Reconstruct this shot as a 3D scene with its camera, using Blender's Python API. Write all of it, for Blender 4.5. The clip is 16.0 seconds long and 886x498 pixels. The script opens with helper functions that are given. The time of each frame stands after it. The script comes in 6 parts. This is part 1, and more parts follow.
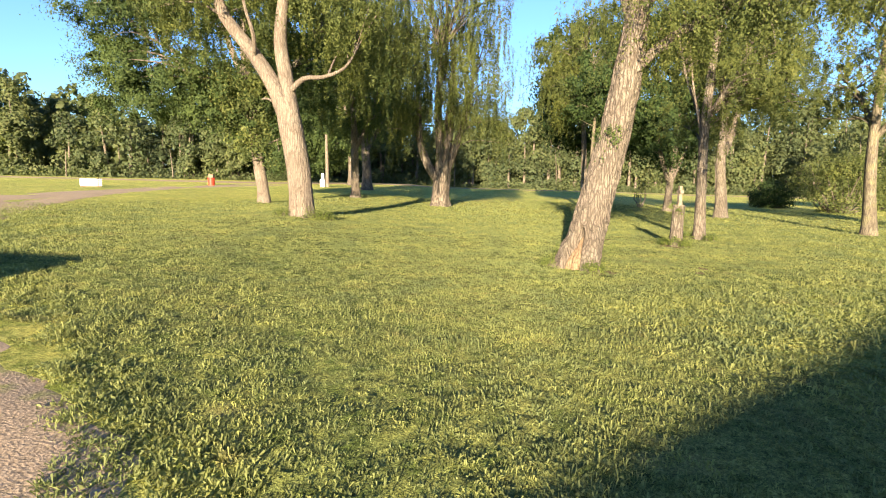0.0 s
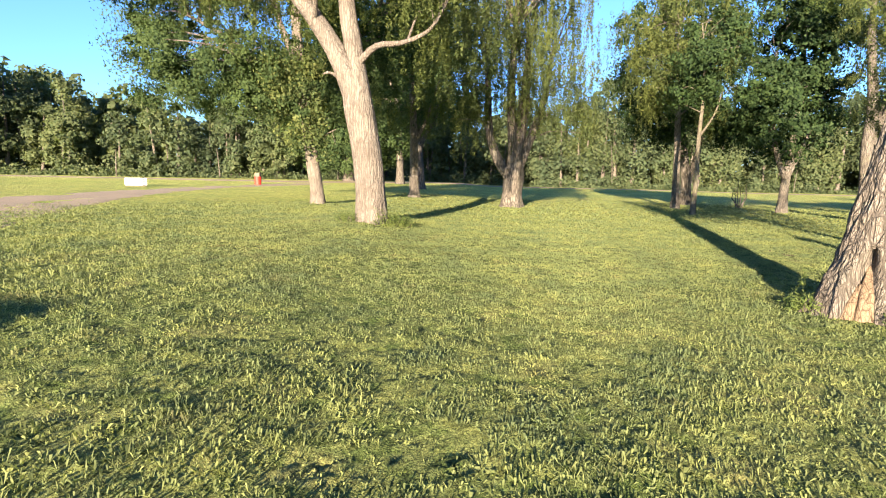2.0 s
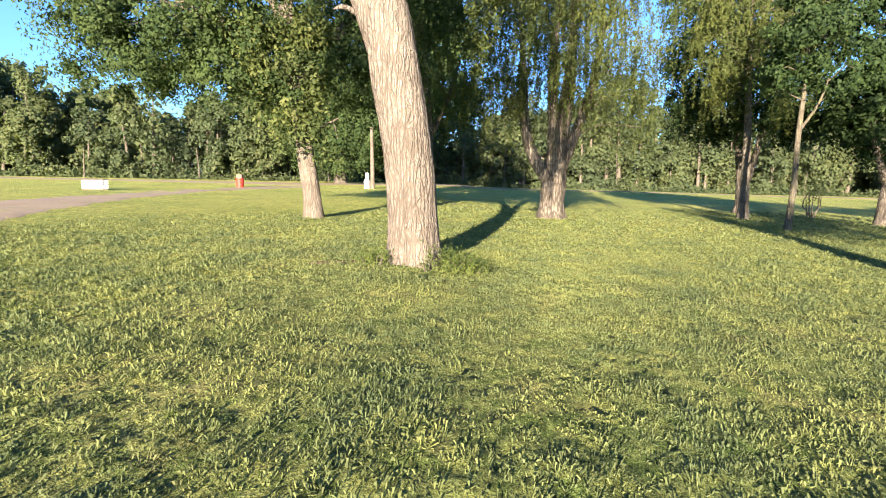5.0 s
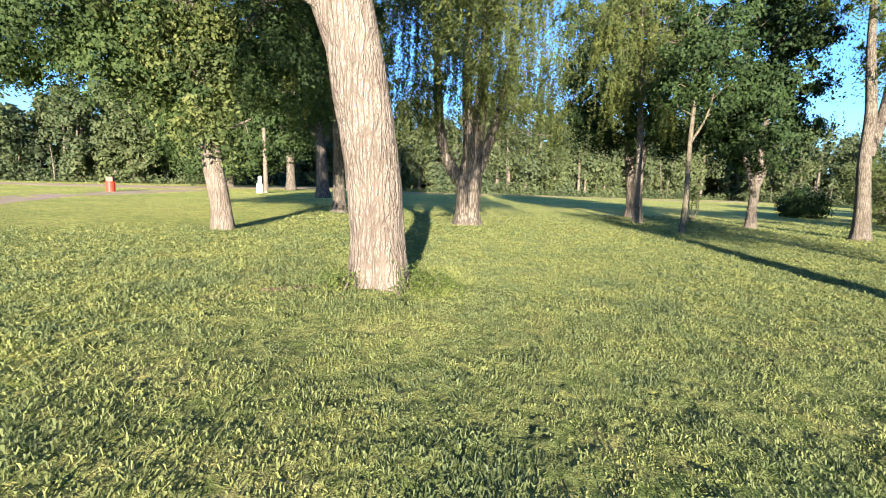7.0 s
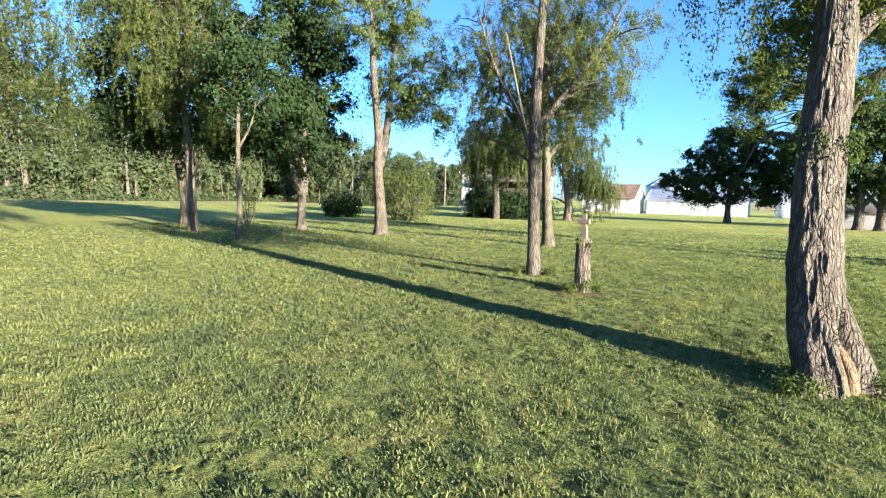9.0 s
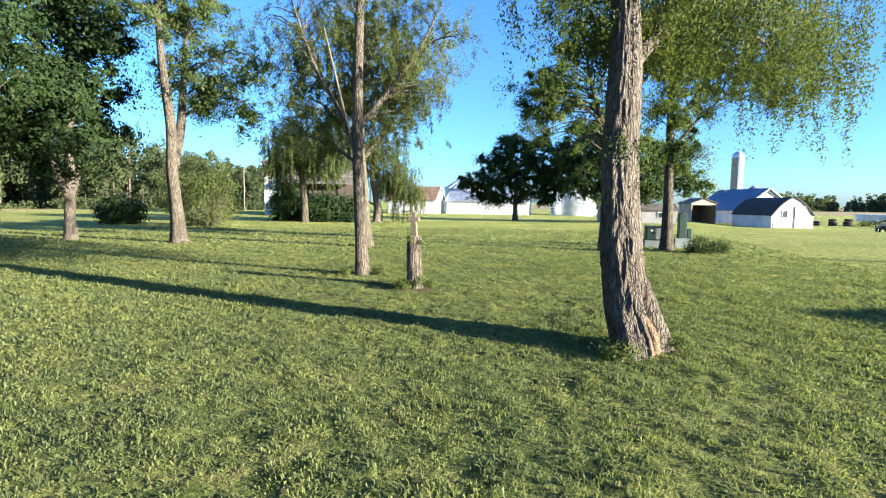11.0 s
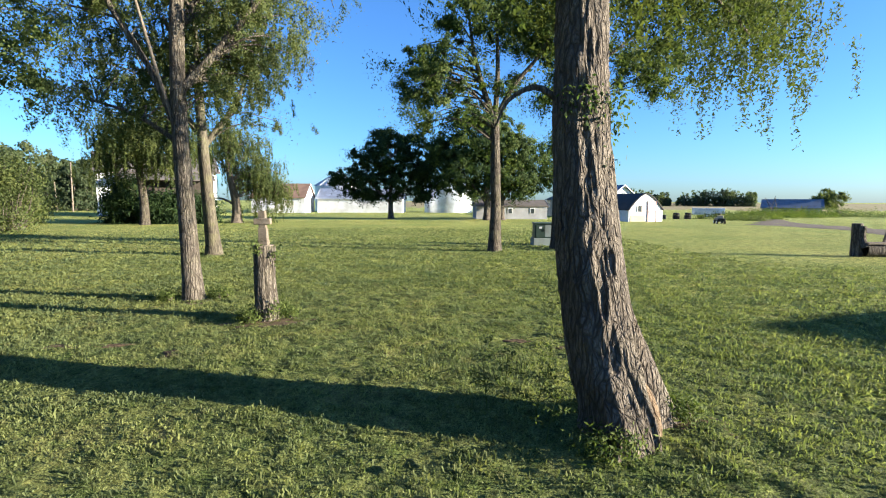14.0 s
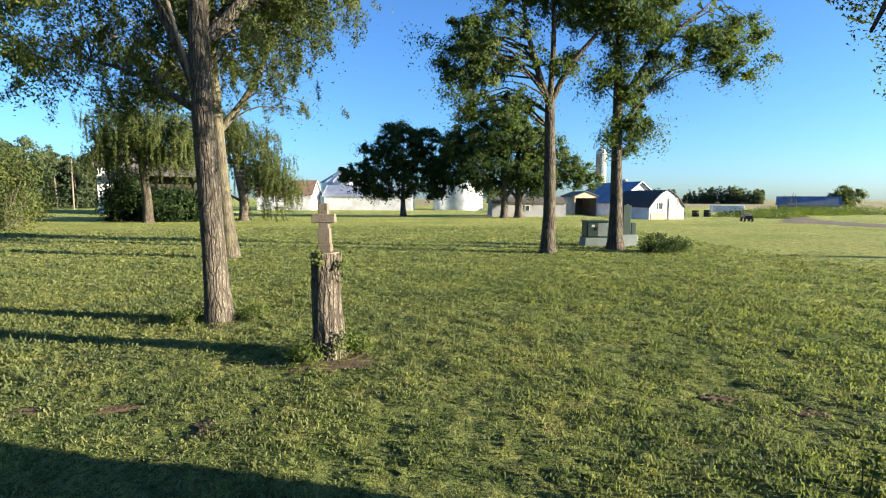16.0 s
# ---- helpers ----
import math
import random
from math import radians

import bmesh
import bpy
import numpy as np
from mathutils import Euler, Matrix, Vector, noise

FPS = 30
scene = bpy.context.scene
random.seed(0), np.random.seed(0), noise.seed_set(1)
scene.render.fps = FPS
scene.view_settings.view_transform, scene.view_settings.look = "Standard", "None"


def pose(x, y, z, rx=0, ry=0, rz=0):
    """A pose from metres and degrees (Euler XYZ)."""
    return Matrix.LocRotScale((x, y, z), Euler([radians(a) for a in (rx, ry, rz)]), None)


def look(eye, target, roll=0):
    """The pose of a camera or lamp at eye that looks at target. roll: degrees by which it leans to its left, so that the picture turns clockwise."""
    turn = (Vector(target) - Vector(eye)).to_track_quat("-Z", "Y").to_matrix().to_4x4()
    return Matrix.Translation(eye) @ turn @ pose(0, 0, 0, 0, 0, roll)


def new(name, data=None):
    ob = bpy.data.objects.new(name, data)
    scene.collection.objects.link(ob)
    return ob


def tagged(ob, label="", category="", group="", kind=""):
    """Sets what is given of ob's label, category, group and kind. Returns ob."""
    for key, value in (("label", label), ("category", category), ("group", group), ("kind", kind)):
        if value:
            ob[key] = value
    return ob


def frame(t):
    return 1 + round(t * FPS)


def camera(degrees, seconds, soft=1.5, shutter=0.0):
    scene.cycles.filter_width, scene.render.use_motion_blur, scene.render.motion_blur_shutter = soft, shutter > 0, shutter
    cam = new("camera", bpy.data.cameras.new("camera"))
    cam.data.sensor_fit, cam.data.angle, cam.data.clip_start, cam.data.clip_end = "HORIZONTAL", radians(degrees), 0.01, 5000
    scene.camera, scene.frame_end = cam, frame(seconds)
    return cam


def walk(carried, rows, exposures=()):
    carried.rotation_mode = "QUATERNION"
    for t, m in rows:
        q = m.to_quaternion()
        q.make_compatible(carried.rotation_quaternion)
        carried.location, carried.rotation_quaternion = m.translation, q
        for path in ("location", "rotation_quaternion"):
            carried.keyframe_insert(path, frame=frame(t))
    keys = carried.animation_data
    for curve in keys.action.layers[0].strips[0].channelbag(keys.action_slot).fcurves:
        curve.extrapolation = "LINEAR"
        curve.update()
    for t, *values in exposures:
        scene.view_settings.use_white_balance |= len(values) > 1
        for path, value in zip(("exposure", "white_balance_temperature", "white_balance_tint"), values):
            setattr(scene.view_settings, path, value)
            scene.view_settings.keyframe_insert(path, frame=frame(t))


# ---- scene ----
cam = camera(80.87, 16.0, 1.12)
# seconds, eye x y z, yaw, pitch, roll
ROWS = [
    (0.0, -0.07, -0.00, 1.98, 0.20, -7.72, -1.41),
    (0.5, -0.58, 0.96, 1.85, 5.03, -7.77, -1.26),
    (1.0, -1.18, 2.26, 1.83, 4.83, -7.82, -1.27),
    (1.5, -1.69, 3.37, 1.85, 4.58, -7.96, -1.10),
    (2.0, -2.14, 4.37, 1.82, 4.48, -7.93, -1.16),
    (2.5, -2.57, 5.48, 1.90, 4.27, -7.96, -1.12),
    (3.0, -2.98, 6.66, 2.00, 4.03, -7.96, -1.11),
    (3.5, -3.34, 7.73, 2.00, 3.85, -7.93, -1.18),
    (4.0, -3.77, 8.57, 1.90, 3.58, -7.90, -1.21),
    (4.5, -4.12, 10.01, 1.90, 3.35, -7.92, -1.20),
    (4.7, -4.25, 10.30, 1.92, 3.25, -7.90, -1.22),
    (6.8, -5.80, 11.38, 2.05, -4.60, -7.40, -1.53),
    (7.0, -5.80, 11.43, 2.09, -8.97, -7.26, -1.57),
    (7.5, -5.63, 11.48, 2.22, -22.01, -6.91, -1.69),
    (8.0, -5.38, 11.54, 2.29, -35.63, -6.50, -1.65),
    (8.5, -4.99, 11.74, 2.33, -46.40, -6.13, -1.47),
    (8.7, -4.93, 11.82, 2.32, -50.00, -6.02, -1.40),
    (10.8, -5.00, 12.58, 2.20, -71.90, -5.27, -0.75),
    (11.0, -5.02, 12.60, 2.19, -75.58, -5.20, -0.67),
    (11.5, -5.01, 12.57, 2.18, -86.86, -5.05, -0.25),
    (12.0, -4.71, 12.58, 2.15, -90.75, -5.04, -0.04),
    (12.5, -4.15, 12.58, 2.13, -90.62, -5.12, -0.10),
    (13.0, -3.41, 12.67, 2.15, -89.59, -5.20, -0.18),
    (13.5, -2.57, 12.94, 2.15, -89.57, -5.27, -0.24),
    (14.0, -1.65, 13.31, 2.12, -89.46, -5.32, -0.24),
    (14.5, -0.61, 13.77, 2.09, -89.41, -5.40, -0.23),
    (15.0, -0.18, 14.23, 2.03, -89.32, -5.43, -0.26),
    (15.5, 0.35, 14.67, 2.01, -89.28, -5.49, -0.24),
    (16.0, 0.99, 14.99, 2.00, -89.30, -5.57, -0.23),
]
walk(cam, [(t, pose(x, y, z, 90 + pitch, roll, yaw)) for t, x, y, z, yaw, pitch, roll in ROWS],
     [(0.0, 2.74, 7900, 13), (1.5, 2.79, 7250, 14), (3.0, 2.86, 6700, 14), (4.7, 2.83, 6750, 14), (7.0, 2.78, 6300, 14), (8.7, 2.78, 6150, 10), (11.0, 2.68, 6150, 8), (11.6, 2.46, 6200, 7), (13.0, 2.32, 6200, 8), (14.5, 2.32, 6250, 8), (16.0, 2.28, 6600, 7)])

# ---------- sky, sun ----------
SUN_AZ, SUN_EL = 190.3, 12.3          # where the sun stands, clockwise from +y, and its height
sky_world = bpy.data.worlds.new("sky")
scene.world = sky_world
sky_world.use_nodes = True
wn = sky_world.node_tree.nodes
wl = sky_world.node_tree.links
wn.clear()
sky_tex = wn.new("ShaderNodeTexSky")
sky_tex.sky_type = "NISHITA"
sky_tex.sun_disc = False
sky_tex.sun_elevation = radians(SUN_EL)
sky_tex.sun_rotation = radians(SUN_AZ)
sky_tex.altitude = 300
sky_tex.air_density = 1.0
sky_tex.dust_density = 0.7
sky_tex.ozone_density = 5.0
sky_bg = wn.new("ShaderNodeBackground")
sky_bg.inputs["Strength"].default_value = 0.06
sky_out = wn.new("ShaderNodeOutputWorld")
sky_tint = wn.new("ShaderNodeMix")
sky_tint.data_type, sky_tint.blend_type = "RGBA", "MULTIPLY"
sky_tint.inputs[0].default_value = 1.0
sky_tint.inputs[7].default_value = (0.79, 0.94, 1.13, 1)
wl.new(sky_tex.outputs[0], sky_tint.inputs[6])
wl.new(sky_tint.outputs[2], sky_bg.inputs[0])
wl.new(sky_bg.outputs[0], sky_out.inputs[0])

sun_data = bpy.data.lights.new("sun", "SUN")
sun_data.energy = 4.8
sun_data.angle = radians(0.55)
sun_data.color = (1.0, 0.86, 0.66)
sun_ob = new("sun", sun_data)
sun_dir = Vector((math.sin(radians(SUN_AZ)) * math.cos(radians(SUN_EL)), math.cos(radians(SUN_AZ)) * math.cos(radians(SUN_EL)), math.sin(radians(SUN_EL))))
sun_ob.matrix_world = look(sun_dir * 60, (0, 0, 0))


# ---------- materials ----------
def material(name, rough=0.8, metal=0.0, spec=0.3):
    m = bpy.data.materials.new(name)
    m.use_nodes = True
    nt = m.node_tree
    bsdf = nt.nodes["Principled BSDF"]
    bsdf.inputs["Roughness"].default_value = rough
    bsdf.inputs["Metallic"].default_value = metal
    bsdf.inputs["Specular IOR Level"].default_value = spec
    return m, nt, bsdf


def node(nt, kind, **values):
    n = nt.nodes.new(kind)
    for k, v in values.items():
        n.inputs[k.replace("_", " ")].default_value = v
    return n


def coords(nt, scale=(1, 1, 1), which="Object"):
    tc = nt.nodes.new("ShaderNodeTexCoord")
    mp = nt.nodes.new("ShaderNodeMapping")
    mp.inputs["Scale"].default_value = scale
    nt.links.new(tc.outputs[which], mp.inputs[0])
    return mp.outputs[0]


def ramp(nt, fac, stops):
    r = nt.nodes.new("ShaderNodeValToRGB")
    els = r.color_ramp.elements
    while len(els) < len(stops):
        els.new(0.5)
    for e, (p, c) in zip(els, stops):
        e.position = p
        e.color = (*c, 1)
    nt.links.new(fac, r.inputs[0])
    return r.outputs[0]


def mixc(nt, fac, a, b, mode="MIX"):
    m = nt.nodes.new("ShaderNodeMix")
    m.data_type = "RGBA"
    m.blend_type = mode
    for i, v in ((0, fac), (6, a), (7, b)):
        if isinstance(v, (int, float)):
            m.inputs[i].default_value = v
        elif isinstance(v, tuple):
            m.inputs[i].default_value = (*v, 1)
        else:
            nt.links.new(v, m.inputs[i])
    return m.outputs[2]


def noise_tex(nt, vec, scale, detail=4.0, rough=0.55):
    n = node(nt, "ShaderNodeTexNoise", Scale=scale, Detail=detail, Roughness=rough)
    nt.links.new(vec, n.inputs["Vector"])
    return n.outputs["Fac"]


def bump(nt, bsdf, height, strength=0.5, distance=0.02):
    b = nt.nodes.new("ShaderNodeBump")
    b.inputs["Strength"].default_value = strength
    b.inputs["Distance"].default_value = distance
    nt.links.new(height, b.inputs["Height"])
    nt.links.new(b.outputs[0], bsdf.inputs["Normal"])


def grass_ground(name, deep, mean, pale, relief):
    m, nt, bs = material(name, 0.9, 0, 0.1)
    v = coords(nt)
    big = noise_tex(nt, v, 0.16, 3)
    mid = noise_tex(nt, v, 0.9, 4, 0.6)
    tuft = noise_tex(nt, v, 3.6, 4, 0.65)
    fine = noise_tex(nt, v, 15, 5, 0.75)
    tiny = noise_tex(nt, v, 60, 3, 0.7)
    c1 = ramp(nt, fine, [(0.36, deep), (0.5, mean), (0.64, pale)])
    c = mixc(nt, 1.0, c1, ramp(nt, big, [(0.35, (0.8, 0.9, 0.75)), (0.65, (1.12, 1.08, 1.0))]), "MULTIPLY")
    c = mixc(nt, 1.0, c, ramp(nt, tuft, [(0.4, (0.6, 0.7, 0.58)), (0.5, (1.0, 1.0, 1.0)), (0.6, (1.25, 1.18, 1.1))]), "MULTIPLY")
    dry = ramp(nt, mid, [(0.58, (0, 0, 0)), (0.76, (0.5, 0.5, 0.5))])
    c = mixc(nt, dry, c, (0.27, 0.22, 0.1))
    c = mixc(nt, 1.0, c, ramp(nt, tiny, [(0.38, (0.6, 0.6, 0.6)), (0.6, (1.15, 1.15, 1.15))]), "MULTIPLY")
    nt.links.new(c, bs.inputs["Base Color"])
    h1 = mixc(nt, 0.5, tuft, fine)
    h2 = mixc(nt, 0.3, h1, tiny)
    bump(nt, bs, h2, 1.0, relief)
    return m


def gravel_mat(name, lo, hi):
    m, nt, bs = material(name, 0.95, 0, 0.15)
    lo, hi = tuple(c * 0.62 for c in lo), tuple(c * 0.62 for c in hi)
    v = coords(nt)
    big = noise_tex(nt, v, 0.35, 4)
    vor = node(nt, "ShaderNodeTexVoronoi", Scale=38)
    nt.links.new(v, vor.inputs["Vector"])
    fine = noise_tex(nt, v, 24, 5, 0.7)
    c = mixc(nt, big, lo, hi)
    sp = ramp(nt, fine, [(0.3, (0.55, 0.52, 0.5)), (0.7, (1.25, 1.22, 1.2))])
    c = mixc(nt, 1.0, c, sp, "MULTIPLY")
    grass = ramp(nt, noise_tex(nt, v, 1.6, 5, 0.65), [(0.6, (0, 0, 0)), (0.7, (0.75, 0.75, 0.75))])
    c = mixc(nt, grass, c, (0.14, 0.16, 0.04))
    nt.links.new(c, bs.inputs["Base Color"])
    bump(nt, bs, mixc(nt, 0.35, fine, vor.outputs["Distance"]), 0.7, 0.02)
    return m


def bark(name, dark, light, scale=9.0, strength=0.9, moss=0.0, furrow=0.16, tall=0.11):
    """Long wavering plates parted by furrows, with finer cracks across and flaky grain."""
    m, nt, bs = material(name, 0.92, 0, 0.15)
    dark, light = tuple(c * 0.5 for c in dark), tuple(c * 0.56 for c in light)
    flat = coords(nt)
    wob = nt.nodes.new("ShaderNodeTexNoise")
    wob.inputs["Scale"].default_value, wob.inputs["Detail"].default_value = 3.2, 3.0
    nt.links.new(flat, wob.inputs["Vector"])
    push = nt.nodes.new("ShaderNodeVectorMath")
    push.operation = "MULTIPLY_ADD"
    push.inputs[1].default_value = (0.1, 0.1, 0.3)
    nt.links.new(wob.outputs["Color"], push.inputs[0])
    nt.links.new(flat, push.inputs[2])

    def plates(high, size):
        squash = nt.nodes.new("ShaderNodeMapping")
        squash.inputs["Scale"].default_value = (1, 1, high)
        nt.links.new(push.outputs[0], squash.inputs[0])
        v = node(nt, "ShaderNodeTexVoronoi", Scale=size)
        v.feature = "DISTANCE_TO_EDGE"
        nt.links.new(squash.outputs[0], v.inputs["Vector"])
        return v.outputs["Distance"]
    big = ramp(nt, plates(tall, scale), [(0.0, (0, 0, 0)), (furrow * 0.45, (0.3, 0.3, 0.3)), (furrow, (0.85, 0.85, 0.85)), (0.5, (1, 1, 1))])
    small = ramp(nt, plates(tall * 2, scale * 2.6), [(0.0, (0.2, 0.2, 0.2)), (0.12, (0.8, 0.8, 0.8)), (0.5, (1, 1, 1))])
    fine = noise_tex(nt, coords(nt, (1, 1, 0.3)), scale * 5, 5, 0.7)
    ridge = mixc(nt, 0.75, big, small, "MULTIPLY")
    c = mixc(nt, ridge, dark, light)
    c = mixc(nt, 1.0, c, ramp(nt, fine, [(0.3, (0.78, 0.77, 0.76)), (0.7, (1.16, 1.15, 1.13))]), "MULTIPLY")
    patch = ramp(nt, noise_tex(nt, flat, 1.3, 3), [(0.4, (0.84, 0.82, 0.8)), (0.65, (1.1, 1.1, 1.08))])
    c = mixc(nt, 1.0, c, patch, "MULTIPLY")
    if moss:
        ms = ramp(nt, noise_tex(nt, flat, 2.6, 4), [(0.5, (0, 0, 0)), (0.7, (moss, moss, moss))])
        c = mixc(nt, ms, c, (0.16, 0.17, 0.06))
    nt.links.new(c, bs.inputs["Base Color"])
    bump(nt, bs, mixc(nt, 0.22, ridge, fine), strength, 0.05)
    return m


def leaf_mat(name, dark, mid, light, translucent=0.35, soft=0.0, patchy=0.55, mottle=0.0):
    dark, mid, light = (tuple(c * 0.62 for c in k) for k in (dark, mid, light))
    m = bpy.data.materials.new(name)
    m.use_nodes = True
    nt = m.node_tree
    bs = nt.nodes["Principled BSDF"]
    bs.inputs["Roughness"].default_value = 0.7
    bs.inputs["Specular IOR Level"].default_value = 0.12
    geo = nt.nodes.new("ShaderNodeNewGeometry")
    c = ramp(nt, geo.outputs["Random Per Island"], [(0.0, dark), (0.5, mid), (1.0, light)])
    patch = ramp(nt, noise_tex(nt, coords(nt), patchy, 3), [(0.35, (0.72, 0.78, 0.8)), (0.65, (1.2, 1.15, 0.95))])
    c = mixc(nt, 1.0, c, patch, "MULTIPLY")
    if mottle:
        k = 1 - mottle
        tufts = ramp(nt, noise_tex(nt, coords(nt), 4.5, 3, 0.6), [(0.38, (k, k, k)), (0.5, (1, 1, 1)), (0.66, (1.15, 1.1, 1.0))])
        c = mixc(nt, 1.0, c, tufts, "MULTIPLY")
        dry = ramp(nt, noise_tex(nt, coords(nt), 1.1, 4, 0.65), [(0.6, (0, 0, 0)), (0.74, (0.55, 0.55, 0.55))])
        c = mixc(nt, dry, c, (0.17, 0.13, 0.07))
    nt.links.new(c, bs.inputs["Base Color"])
    tr = nt.nodes.new("ShaderNodeBsdfTranslucent")
    lit = mixc(nt, 1.0, c, (1.2, 1.28, 0.72), "MULTIPLY")
    nt.links.new(lit, tr.inputs["Color"])
    if soft:
        # matted foliage shades partly as one mass
        up = nt.nodes.new("ShaderNodeVectorMath")
        up.operation = "MULTIPLY_ADD"
        up.inputs[1].default_value = (1 - soft, 1 - soft, 1 - soft)
        up.inputs[2].default_value = (0, 0, soft)
        nt.links.new(geo.outputs["Normal"], up.inputs[0])
        unit = nt.nodes.new("ShaderNodeVectorMath")
        unit.operation = "NORMALIZE"
        nt.links.new(up.outputs[0], unit.inputs[0])
        nt.links.new(unit.outputs[0], bs.inputs["Normal"])
    ms = nt.nodes.new("ShaderNodeMixShader")
    ms.inputs[0].default_value = translucent
    nt.links.new(bs.outputs[0], ms.inputs[1])
    nt.links.new(tr.outputs[0], ms.inputs[2])
    nt.links.new(ms.outputs[0], nt.nodes["Material Output"].inputs[0])
    return m


def paint(name, colour, rough=0.6, metal=0.0, dirt=0.25, spec=0.3):
    m, nt, bs = material(name, rough, metal, spec)
    v = coords(nt)
    n1 = noise_tex(nt, v, 0.8, 4)
    n2 = noise_tex(nt, v, 9, 5, 0.65)
    k = 1 - dirt
    c = mixc(nt, 1.0, colour, ramp(nt, n1, [(0.35, (k, k * 0.98, k * 0.95)), (0.65, (1.04, 1.04, 1.04))]), "MULTIPLY")
    c = mixc(nt, 1.0, c, ramp(nt, n2, [(0.35, (0.9, 0.9, 0.9)), (0.65, (1.05, 1.05, 1.05))]), "MULTIPLY")
    nt.links.new(c, bs.inputs["Base Color"])
    bump(nt, bs, n2, 0.15, 0.01)
    return m


LAWN = grass_ground("lawn", (0.17, 0.2, 0.06), (0.36, 0.38, 0.12), (0.5, 0.5, 0.18), 0.2)
# TURF is darker than LAWN, so gaps between the blades look shaded
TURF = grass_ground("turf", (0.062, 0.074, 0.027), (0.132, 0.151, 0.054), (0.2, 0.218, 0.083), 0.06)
GRAVEL = gravel_mat("gravel", (0.37, 0.295, 0.21), (0.53, 0.44, 0.33))
# darker than the drive's gravel: the yard's half shade is in its colour
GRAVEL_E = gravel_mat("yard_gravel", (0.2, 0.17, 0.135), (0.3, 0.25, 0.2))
STRAW = gravel_mat("stubble", (0.42, 0.36, 0.19), (0.52, 0.46, 0.26))
DIRT = gravel_mat("bare_soil", (0.135, 0.1, 0.062), (0.22, 0.17, 0.11))
BARK_PALE = bark("willow_bark_pale", (0.2, 0.17, 0.142), (0.385, 0.338, 0.292), 14, 0.9, 0.0, 0.13)
BARK_DARK = bark("willow_bark_furrowed", (0.085, 0.074, 0.064), (0.36, 0.32, 0.275), 9, 0.75, 0.05, 0.22)
BARK_LEAN = bark("furrowed_grey_bark", (0.135, 0.117, 0.1), (0.385, 0.341, 0.292), 15, 1.0, 0.05, 0.14, 0.14)
BARK_MID = bark("ash_bark", (0.125, 0.108, 0.092), (0.4, 0.36, 0.31), 17, 1.0, 0.12)
BARK_ASH = bark("grey_ash_bark", (0.08, 0.07, 0.06), (0.3, 0.265, 0.22), 13, 1.0, 0.2)
BARK_SMOOTH = bark("young_bark", (0.11, 0.098, 0.076), (0.27, 0.245, 0.195), 16, 0.4, 0.3)
WOOD_SPLIT = bark("split_wood", (0.12, 0.08, 0.052), (0.4, 0.3, 0.205), 18, 0.5, 0.0, 0.06)
WOOD_GREY = bark("weathered_wood", (0.2, 0.165, 0.13), (0.44, 0.385, 0.32), 42, 0.35, 0.0, 0.05)
LEAF_WILLOW = leaf_mat("willow_leaf", (0.078, 0.108, 0.038), (0.118, 0.153, 0.054), (0.168, 0.197, 0.074), 0.42, 0.2)
LEAF_GREEN = leaf_mat("ash_leaf", (0.042, 0.075, 0.028), (0.062, 0.102, 0.038), (0.09, 0.132, 0.05), 0.4, 0.2)
LEAF_ASH = leaf_mat("bright_ash_leaf", (0.058, 0.098, 0.033), (0.112, 0.165, 0.056), (0.2, 0.25, 0.095), 0.48, 0.2)
LEAF_DARK = leaf_mat("maple_leaf", (0.018, 0.042, 0.016), (0.036, 0.068, 0.025), (0.065, 0.105, 0.04), 0.3)
LEAF_OLIVE = leaf_mat("olive_leaf", (0.075, 0.108, 0.04), (0.132, 0.17, 0.064), (0.215, 0.245, 0.1), 0.45, 0.15)
LEAF_WOODS = leaf_mat("woods_leaf", (0.105, 0.148, 0.078), (0.135, 0.175, 0.092), (0.168, 0.198, 0.106), 0.45, 0.4, 0.08)
BLADE = leaf_mat("grass_blade", (0.19, 0.232, 0.1), (0.248, 0.296, 0.13), (0.3, 0.344, 0.158), 0.44, 0.34, 0.9, 0.34)
WEED = leaf_mat("weed_leaf", (0.07, 0.11, 0.03), (0.13, 0.18, 0.05), (0.22, 0.26, 0.09), 0.35)
WHITE = paint("white_siding", (0.62, 0.64, 0.68), 0.6)
WHITE_WARM = paint("white_render", (0.7, 0.66, 0.6), 0.7)
ROOF_BROWN = paint("brown_shingle", (0.2, 0.13, 0.1), 0.9)
ROOF_GREY = paint("grey_shingle", (0.12, 0.108, 0.102), 0.9)
ROOF_BLACK = paint("dark_shingle", (0.05, 0.05, 0.052), 0.9)
ROOF_BLUE = paint("blue_metal_roof", (0.1, 0.165, 0.26), 0.5, 0.2)
STEEL = paint("galvanised_steel", (0.62, 0.66, 0.7), 0.42, 0.75)
CONCRETE = paint("silo_concrete", (0.36, 0.3, 0.26), 0.9)
GLASS_DARK = paint("dark_pane", (0.04, 0.05, 0.06), 0.15, 0.0, 0.1, 0.5)
TAN = paint("tan_fascia", (0.5, 0.4, 0.28), 0.7)
INSIDE = paint("bare_boards", (0.16, 0.12, 0.09), 0.9)
# near-black boards: the shade beneath porch and trees is in the colour
BOARDS_SHADE = paint("shaded_boards", (0.05, 0.042, 0.036), 0.9)
BOX_GREEN = paint("utility_green", (0.03, 0.058, 0.048), 0.5)
BOX_GREY = paint("utility_grey", (0.2, 0.24, 0.24), 0.6)
RED = paint("red_enamel", (0.6, 0.04, 0.025), 0.45)
BLACK = paint("black_plastic", (0.02, 0.02, 0.022), 0.5)
RUBBER = paint("tyre_rubber", (0.02, 0.02, 0.02), 0.85)
